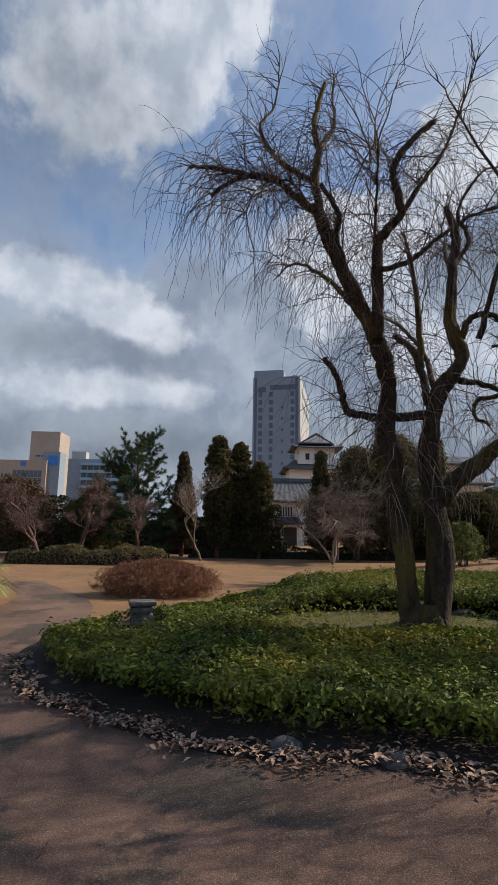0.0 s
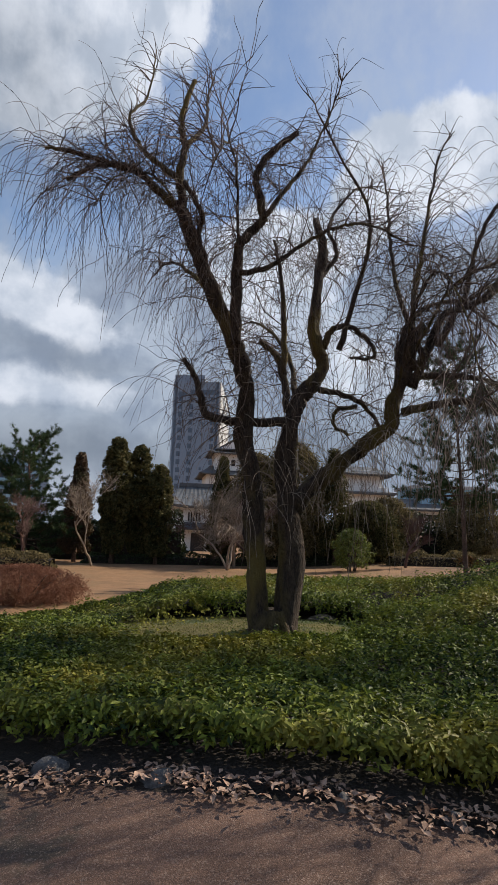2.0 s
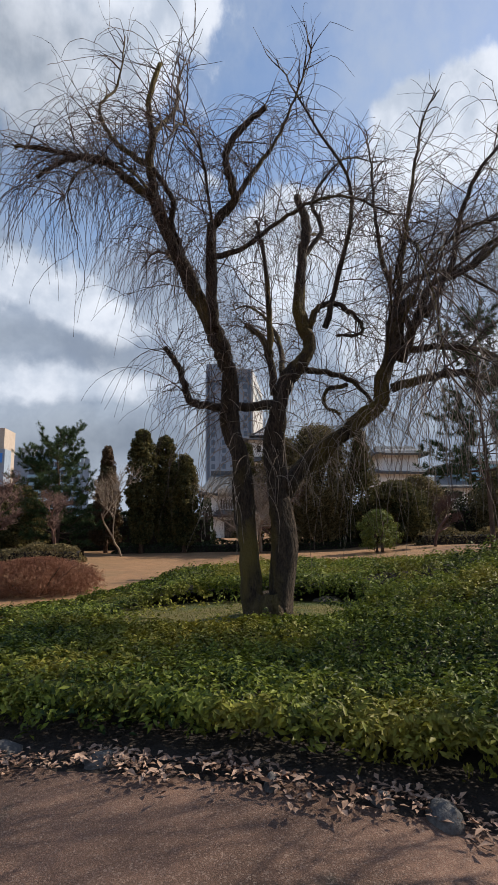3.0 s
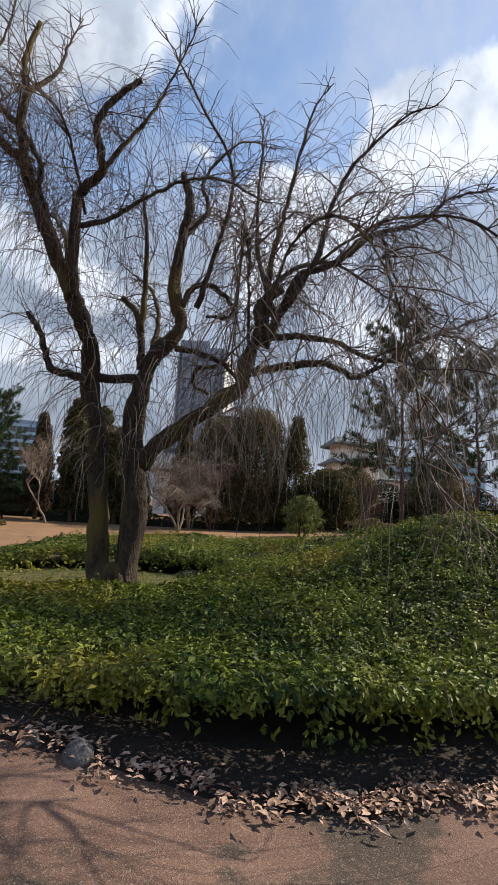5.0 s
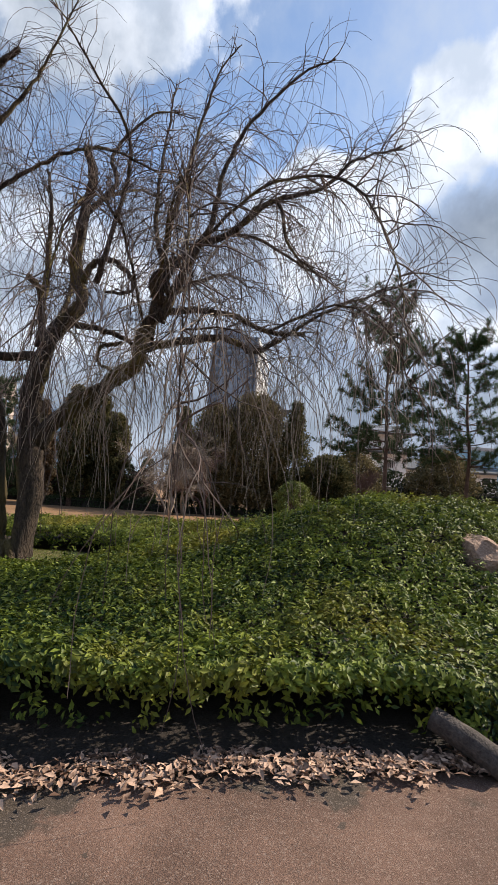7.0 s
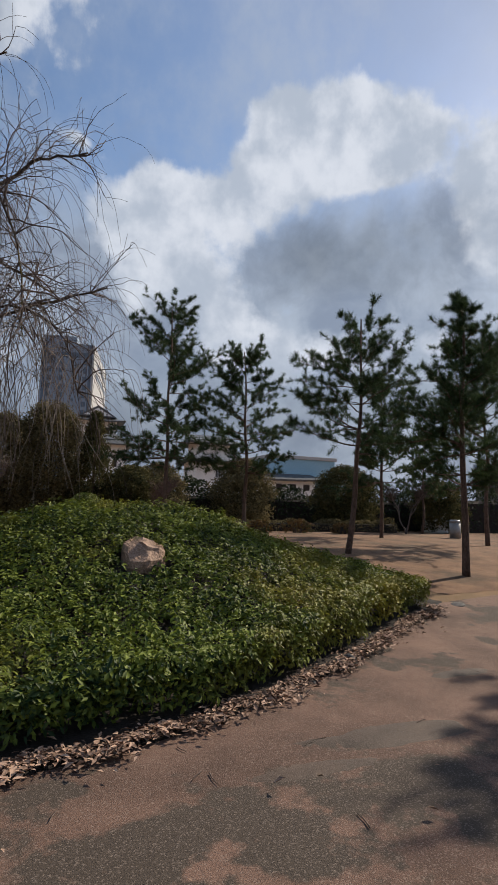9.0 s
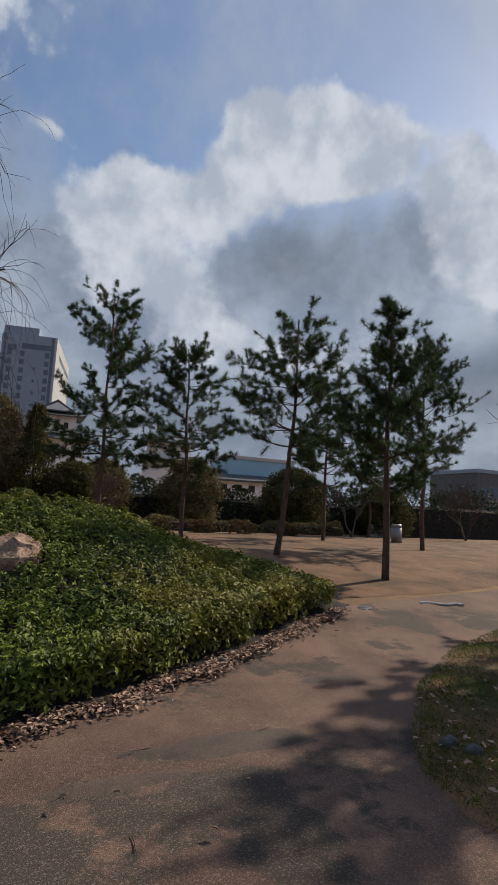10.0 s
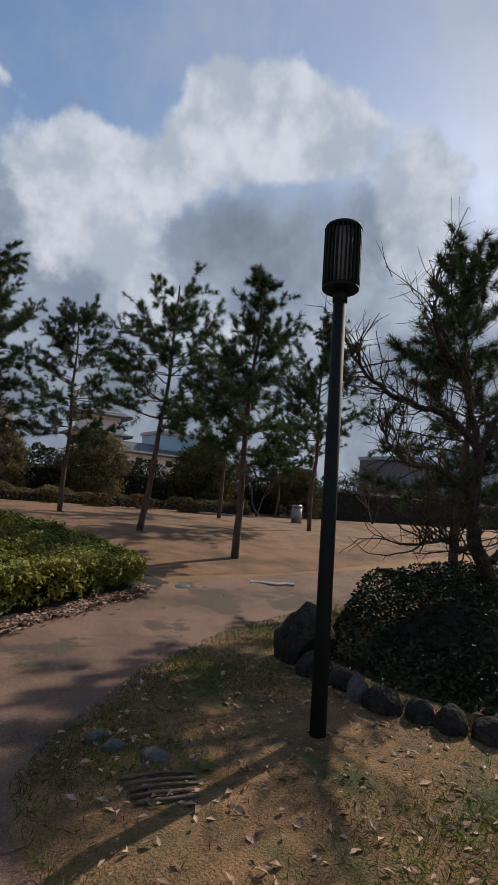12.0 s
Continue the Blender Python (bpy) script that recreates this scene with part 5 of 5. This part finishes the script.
def dark_tree():
    rng = np.random.default_rng(91)
    tree = thing("plum_tree", pose(0, 0, 0), "gnarled dark bare plum tree behind the rockery shrubs", "tree")
    limbs = [(.10, .06, [(17.2, 2.1, .2), (17.1, 2.1, .75), (16.85, 2.15, 1.25), (16.8, 2.15, 1.7), (16.95, 2.2, 2.3)]),
             (.055, .012, [(16.95, 2.2, 2.3), (16.6, 2.4, 2.65), (16.15, 2.6, 2.75), (15.7, 2.8, 3.0), (15.45, 2.9, 3.3)]),
             (.05, .012, [(16.9, 2.2, 2.2), (16.8, 2.3, 3.0), (16.35, 2.4, 3.6), (16.3, 2.4, 4.3)]),
             (.05, .012, [(16.95, 2.2, 2.3), (17.4, 2.1, 3.0), (17.8, 2.0, 3.5), (18.3, 1.9, 4.0)]),
             (.04, .012, [(16.8, 2.15, 1.7), (16.4, 2.3, 2.0), (16.0, 2.5, 2.05), (15.7, 2.6, 2.4)]),
             (.04, .01, [(16.85, 2.15, 1.25), (16.4, 2.0, 1.15), (16.0, 1.95, 1.25), (15.6, 1.9, 1.2)]),
             (.05, .012, [(17.1, 2.1, 1.0), (17.5, 2.0, 1.35), (18.0, 1.9, 1.5), (18.5, 1.8, 1.9)])]
    fine = Tubes()
    for i, (r0, r1, pts) in enumerate(limbs):
        line = curve(pts, 26) + rng.normal(size=(26, 3)) * 0.012
        t = Tubes()
        t.add(line, r0, r1, 9, rough=0.15, rng=rng)
        part("limb" if i else "trunk", t.mesh("limb", M_BARK), tree)
        if i == 0:
            continue
        for k in range(3, 26):
            for _ in range(2):
                d = (line[min(k + 1, 25)] - line[k - 1]) * 5 + rng.normal(size=3) * 0.7 + np.array([0, 0, 0.5])
                ln = droop(line[k], d, rng.uniform(0.3, 0.9), rng, -0.03, 0.2, 0.09)
                fine.add(ln, 0.011, 0.004, 4)
                for q in range(2, len(ln)):
                    if rng.random() < 0.7:
                        st = droop(ln[q], (ln[q] - ln[q - 1]) * 8 + rng.normal(size=3) * 0.7, rng.uniform(0.12, 0.4), rng, -0.05, 0.12, 0.08)
                        fine.add(st, 0.005, 0.002, 3)
    for k in range(9):
        p = np.array([16.3, 2.4, 4.0]) + rng.normal(size=3) * [0.3, 0.2, 0.2]
        fine.add(droop(p, np.append(rng.normal(size=2) * 0.35, 1.0), rng.uniform(0.7, 1.3), rng, 0.0, 0.05, 0.1), 0.006, 0.002, 3)
    part("branchwork", fine.mesh("branchwork", M_BARK, False), tree)


dark_tree()
pine(18.5, 3.55, 5.7, 1.45, 120, 0.32, (0.1, 0), "dense dark pine beyond the rockery shrubs", tufts=1.3, taper=0.3)
pine(22.5, -0.5, 6.5, 2.0, 121, 0.25, (0.1, 0), "dense dark pine beyond the rockery shrubs", tufts=1.2)
pine(19.5, -2.5, 6.5, 2.1, 122, 0.3, (0.1, 0), "tall pine standing beside the path", tufts=1.1)


# ---- buildings ----
def box_mesh(name, w, d, h, mat, bevel=0.02):
    bm = bmesh.new()
    bmesh.ops.create_cube(bm, size=1.0)
    bmesh.ops.translate(bm, vec=(0, 0, 0.5), verts=bm.verts)
    bmesh.ops.scale(bm, vec=(w, d, h), verts=bm.verts)
    if bevel:
        bmesh.ops.bevel(bm, geom=bm.edges[:], offset=bevel, segments=1, affect="EDGES")
    me = bpy.data.meshes.new(name)
    bm.to_mesh(me)
    bm.free()
    me.materials.append(mat)
    return me


def hip_roof(name, w, d, h, ridge, curl=0.12, thick=0.22, mat=M_TILE, seams=0):
    """Tiled roof with swept eaves; ridge: length of the ridge as a share of the width."""
    v, f = [], []
    nu, nv = 24, 8
    for side in range(4):
        b = len(v)
        for j in range(nv + 1):
            t = j / nv
            prof = t ** 0.8
            for i in range(nu + 1):
                u = i / nu * 2 - 1
                ex = w / 2 * (1 - t) + w / 2 * ridge * t
                ey = d / 2 * (1 - t) + 0.02
                x, y = (u * ex, -ey) if side in (0, 2) else (ex, u * ey)
                if side in (2, 3):
                    x, y = -x, -y
                rise = curl * h * abs(u) ** 3 * (1 - t) ** 2
                rib = 0.03 * h * (i % 2) * (t < 0.99)
                v.append((x, y, h * (1 - (1 - t) ** 0.82) * 1.0 + rise + rib * 0.6))
        for j in range(nv):
            for i in range(nu):
                a = b + j * (nu + 1) + i
                f.append((a, a + 1, a + nu + 2, a + nu + 1))
        # eave edge
        e = len(v)
        for i in range(nu + 1):
            p = v[b + i]
            v.append((p[0] * 0.985, p[1] * 0.985, p[2] - thick))
        for i in range(nu):
            f.append((e + i, e + i + 1, b + i + 1, b + i))
    return mesh_of(name, v, f, mat)


def windows(parent, name, xs, zs, w, h, y, mat=M_GLASS, depth=0.12, turn=0):
    me = box_mesh(name, w, depth, h, mat, 0)
    for zc in zs:
        for xc in xs:
            part(name, me, parent, at=pose(0, 0, 0, 0, 0, turn) @ pose(xc, y, zc))


def tower():
    g = thing("tower_building", pose(17.96, 202.4, 0, 0, 0, -12.5), "tall grey high-rise with a side wall toned as sunlit", "building")
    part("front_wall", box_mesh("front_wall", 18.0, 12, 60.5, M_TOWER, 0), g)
    # paler panel paints the sun on this side
    part("side_wall", box_mesh("side_wall", 0.6, 44, 60.4, M_TOWERSIDE, 0), g, "pale side wall with sunlight in its colour", pose(9.31, 16.0, 0))
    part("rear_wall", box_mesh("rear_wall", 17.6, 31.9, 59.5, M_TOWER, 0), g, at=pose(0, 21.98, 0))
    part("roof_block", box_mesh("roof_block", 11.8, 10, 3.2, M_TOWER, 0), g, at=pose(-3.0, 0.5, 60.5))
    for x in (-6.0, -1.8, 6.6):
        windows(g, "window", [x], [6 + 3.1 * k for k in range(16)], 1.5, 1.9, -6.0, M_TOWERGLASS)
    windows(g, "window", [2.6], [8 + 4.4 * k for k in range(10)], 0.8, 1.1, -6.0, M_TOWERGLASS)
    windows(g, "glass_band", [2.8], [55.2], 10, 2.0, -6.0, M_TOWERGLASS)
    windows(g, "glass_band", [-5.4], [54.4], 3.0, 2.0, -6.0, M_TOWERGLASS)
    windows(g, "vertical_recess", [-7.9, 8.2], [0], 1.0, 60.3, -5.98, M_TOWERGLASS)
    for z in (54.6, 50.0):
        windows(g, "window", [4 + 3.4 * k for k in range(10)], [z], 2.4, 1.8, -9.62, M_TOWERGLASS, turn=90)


tower()


def left_block():
    g = thing("office_building", pose(-59, 152, 0), "tan and grey office block with a blue sign", "building")
    part("wall", box_mesh("wall", 16, 14, 19.3, M_TAN, 0), g, at=pose(0, 0, 0))
    part("tower_block", box_mesh("tower_block", 8.6, 9, 29, M_TAN, 0), g, at=pose(4.0, 6, 0))
    part("grey_block", box_mesh("grey_block", 5, 5, 22.0, M_TOWER, 0), g, at=pose(8.6, -3, 0))
    part("sign", box_mesh("sign", 2.6, 0.1, 2.6, M_BLUE, 0), g, "bright blue sign panel", pose(9.2, -5.56, 18.2))
    part("sign", box_mesh("sign", 1.3, 0.1, 1.3, M_BLUE, 0), g, "small bright blue sign panel", pose(1.6, -7.06, 17.6))
    windows(g, "glass_panel", [-0.6 + 1.15 * k for k in range(7)], [6.6 + 2.0 * k for k in range(5)], 1.02, 1.8, -7.0)
    windows(g, "window", [2.2 + 1.6 * k for k in range(4)], [21.4], 1.3, 0.5, 1.48)
    windows(g, "window", [-7 + 1.0 * k for k in range(6)], [5.5, 9.5, 13], 0.4, 2.6, -7.0)


left_block()


def terrace_block():
    g = thing("apartment_building", pose(-46, 186, 0), "long pale blue-grey block with stacked balconies", "building")
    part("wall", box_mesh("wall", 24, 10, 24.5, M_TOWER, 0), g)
    part("roof_box", box_mesh("roof_box", 5, 4, 3, M_TOWERSIDE, 0), g, at=pose(-8, 0, 24.5))
    for k in range(8):
        part("balcony", box_mesh("balcony", 17, 1.2, 0.9, M_PALEBLUE, 0), g, at=pose(2.5, -5.5, 4 + 2.6 * k))
    windows(g, "window", [-5 + 2.1 * k for k in range(8)], [5.1 + 2.6 * k for k in range(7)], 1.7, 1.4, -5.0)


terrace_block()


def gatehouse():
    g = thing("gatehouse", pose(6.7, 47, 0), "white plaster castle gatehouse with a dark tiled roof", "building")
    part("wall", box_mesh("wall", 5.0, 5, 3.9, M_WHITE), g)
    part("roof", hip_roof("roof", 6.2, 6.6, 1.95, 0.6), g, at=pose(0, 0, 3.9))
    part("ridge", box_mesh("ridge", 3.8, 0.4, 0.35, M_TILE), g, at=pose(0, 0, 5.75))
    part("canopy", hip_roof("canopy", 2.6, 1.6, 0.55, 0.7, thick=0.1), g, at=pose(-0.6, -3.0, 2.0))
    part("door", box_mesh("door", 1.1, 0.12, 1.6, M_TIMBER), g, "dark timber door", pose(-0.3, -2.53, 0.1))
    windows(g, "lattice_bar", [-1.1 + 0.22 * k for k in range(5)], [2.65], 0.11, 0.75, -2.52, M_TIMBER)
    windows(g, "lattice_bar", [0.9 + 0.22 * k for k in range(5)], [2.65], 0.11, 0.9, -2.52, M_TIMBER)


gatehouse()


def keep():
    g = thing("castle_keep", pose(22.1, 134, 0) @ Matrix.Scale(1.44, 4), "tall white castle keep with dark gabled roofs", "building")
    part("wall", box_mesh("wall", 9.6, 8, 11.5, M_WHITE), g)
    part("roof", hip_roof("roof", 12.4, 10.6, 2.2, 0.62), g, at=pose(0, 0, 11.3))
    part("upper_wall", box_mesh("upper_wall", 6.4, 5.6, 3.2, M_WHITE), g, at=pose(0, 0, 12.4))
    part("upper_roof", hip_roof("upper_roof", 9.2, 8.0, 1.3, 0.6, 0.2), g, at=pose(0, 0, 15.3))
    v = [(-3.2, -2.6, 16.1), (3.2, -2.6, 16.1), (0, -2.6, 18.1), (-3.2, 2.6, 16.1), (3.2, 2.6, 16.1), (0, 2.6, 18.1)]
    part("gable", mesh_of("gable", v, [(0, 1, 2), (5, 4, 3), (0, 2, 5, 3), (1, 4, 5, 2), (0, 3, 4, 1)], M_TILE), g)
    v2 = [(-2.4, -2.66, 16.3), (2.4, -2.66, 16.3), (0, -2.66, 17.6), (-2.4, -2.61, 16.3), (2.4, -2.61, 16.3), (0, -2.61, 17.6)]
    part("gable_panel", mesh_of("gable_panel", v2, [(0, 1, 2), (5, 4, 3), (0, 2, 5, 3), (1, 4, 5, 2), (0, 3, 4, 1)], M_WHITE), g)
    windows(g, "window", [-1.6, 0, 1.6], [13.2], 0.7, 1.1, -2.8, M_TIMBER)
    windows(g, "window", [-3, 0, 3], [7.5], 0.7, 1.2, -4.0, M_TIMBER)


keep()


def turret():
    g = thing("castle_turret", pose(32.9, 73.8, 0) @ Matrix.Scale(1.36, 4), "white two-storey castle turret with black tiled roofs", "building")
    part("wall", box_mesh("wall", 4.6, 4, 6.7, M_WHITE), g)
    part("skirt_roof", hip_roof("skirt_roof", 6.2, 5.6, 0.8, 0.7), g, at=pose(0, 0, 6.0))
    part("upper_wall", box_mesh("upper_wall", 3.9, 3.4, 1.9, M_WHITE), g, at=pose(0, 0, 6.6))
    part("roof", hip_roof("roof", 5.9, 5.2, 1.1, 0.7), g, at=pose(0, 0, 8.0))
    windows(g, "lattice_bar", [0.2 + 0.2 * k for k in range(4)], [4.4], 0.1, 0.8, -2.02, M_TIMBER)


turret()


def long_hall():
    g = thing("castle_gallery", pose(42.0, 75.6, 0) @ Matrix.Scale(1.35, 4), "long low white gallery with a dark tiled roof", "building")
    part("wall", box_mesh("wall", 13, 4, 4.6, M_WHITE), g)
    part("roof", hip_roof("roof", 14.2, 5.6, 1.3, 0.85), g, at=pose(0, 0, 4.6))
    windows(g, "window", [-5.5 + 1.8 * k for k in range(7)], [3.4], 0.8, 0.7, -2.0, M_TIMBER)
    h = thing("hall_building", pose(49.2, 78.3, 0) @ Matrix.Scale(1.35, 4), "low pale blue hall with a flat roof", "building")
    part("wall", box_mesh("wall", 9, 6, 7.2, M_PALEBLUE), h)
    part("roof_edge", box_mesh("roof_edge", 9.4, 6.4, 0.4, M_TOWERSIDE), h, at=pose(0, 0, 7.2))
    windows(h, "window", [-3 + 2 * k for k in range(4)], [3.6], 1.2, 1.2, -3.0)


long_hall()


def far_block(x, y, w, d, h, label, mat):
    g = thing("office_building", pose(x, y, 0), label, "building")
    part("wall", box_mesh("wall", w, d, h, mat, 0), g)
    part("parapet", box_mesh("parapet", w + 0.4, d + 0.4, 0.6, M_TOWER, 0), g, at=pose(0, 0, h))
    windows(g, "window", [-w / 2 + 1.5 + 2.6 * k for k in range(int(w / 2.6))], [2.5 + 3.2 * k for k in range(int(h / 3.2))], 1.6, 1.4, -d / 2)


far_block(84, 62, 10, 10, 9.4, "dark grey office block beyond the park", M_TILE)
far_block(112, 66, 10, 10, 14, "grey office block beyond the park", M_TOWER)


def litter_bin(x, y):
    g = thing("litter_bin", pose(x, y, gz(x, y)), "grey metal litter bin standing on the lawn", "bin")
    part("body", ring_mesh("body", 0.24, 0, 0.72, M_GREYMETAL, 20), g)
    part("lid", ring_mesh("lid", 0.26, 0.722, 0.84, M_GREYMETAL, 20, 0.2), g)


litter_bin(26.3, 17.4)


def parked_cart(x, y):
    g = thing("white_van", pose(x, y, gz(x, y) - 0.25, 0, 0, 50), "white van parked beyond the lawn", "vehicle")
    part("body", box_mesh("body", 2.6, 1.4, 0.75, M_SIGNWHITE, 0.08), g, at=pose(0, 0, 0.25))
    part("cab", box_mesh("cab", 1.1, 1.35, 0.55, M_SIGNWHITE, 0.1), g, at=pose(0.7, 0, 0.98))
    part("windscreen", box_mesh("windscreen", 0.9, 1.37, 0.3, M_GLASS, 0.03), g, at=pose(0.7, 0, 1.12))
    for px, py in ((-0.8, -0.62), (0.8, -0.62), (-0.8, 0.62), (0.8, 0.62)):
        part("wheel", ring_mesh("wheel", 0.26, -0.09, 0.09, M_RUBBER, 18), g, at=pose(px, py, 0.26, 90))


parked_cart(31.2, 24.1)


def pebble_strip():
    g = thing("pebble_edging", pose(16.6, 5.6, gz(16.6, 5.6) + 0.01, 0, 0, -25), "short strip of pale pebbles at the path's edge", "edging")
    rng = np.random.default_rng(31)
    me = stone_mesh(700, 0.03, 0.026, 0.03, M_TOWERSIDE, 0.2, 1)
    for k in range(46):
        part("pebble", me, g, at=pose(-0.36 + 0.72 * (k % 23) / 22, (k // 23) * 0.06 + 0.015 * rng.normal() + 0.05 * math.sin(k % 23 * .4), 0.0, 0, 0, rng.uniform(0, 360)))


pebble_strip()


def fallen_twigs():
    rng = np.random.default_rng(64)
    g = thing("fallen_twigs", pose(0, 0, 0), "thin dry twigs scattered on the gravel path", "twigs", kind="stuff")
    t = Tubes()
    for _ in range(46):
        x, y, a = rng.uniform(0, 15), rng.uniform(0.6, 3.2), rng.uniform(0, 6.28)
        if inside(SOIL, np.array([x]), np.array([y]))[0]:
            continue
        L = rng.uniform(0.05, 0.16)
        p = [(x + L * k * math.cos(a + 0.2 * k), y + L * k * math.sin(a + 0.2 * k), gz(x, y) + 0.02) for k in (-0.5, 0, 0.5)]
        t.add(curve(p, 5), 0.004, 0.002, 4)
    part("twig_scatter", t.mesh("twig_scatter", M_TWIG), g)


fallen_twigs()
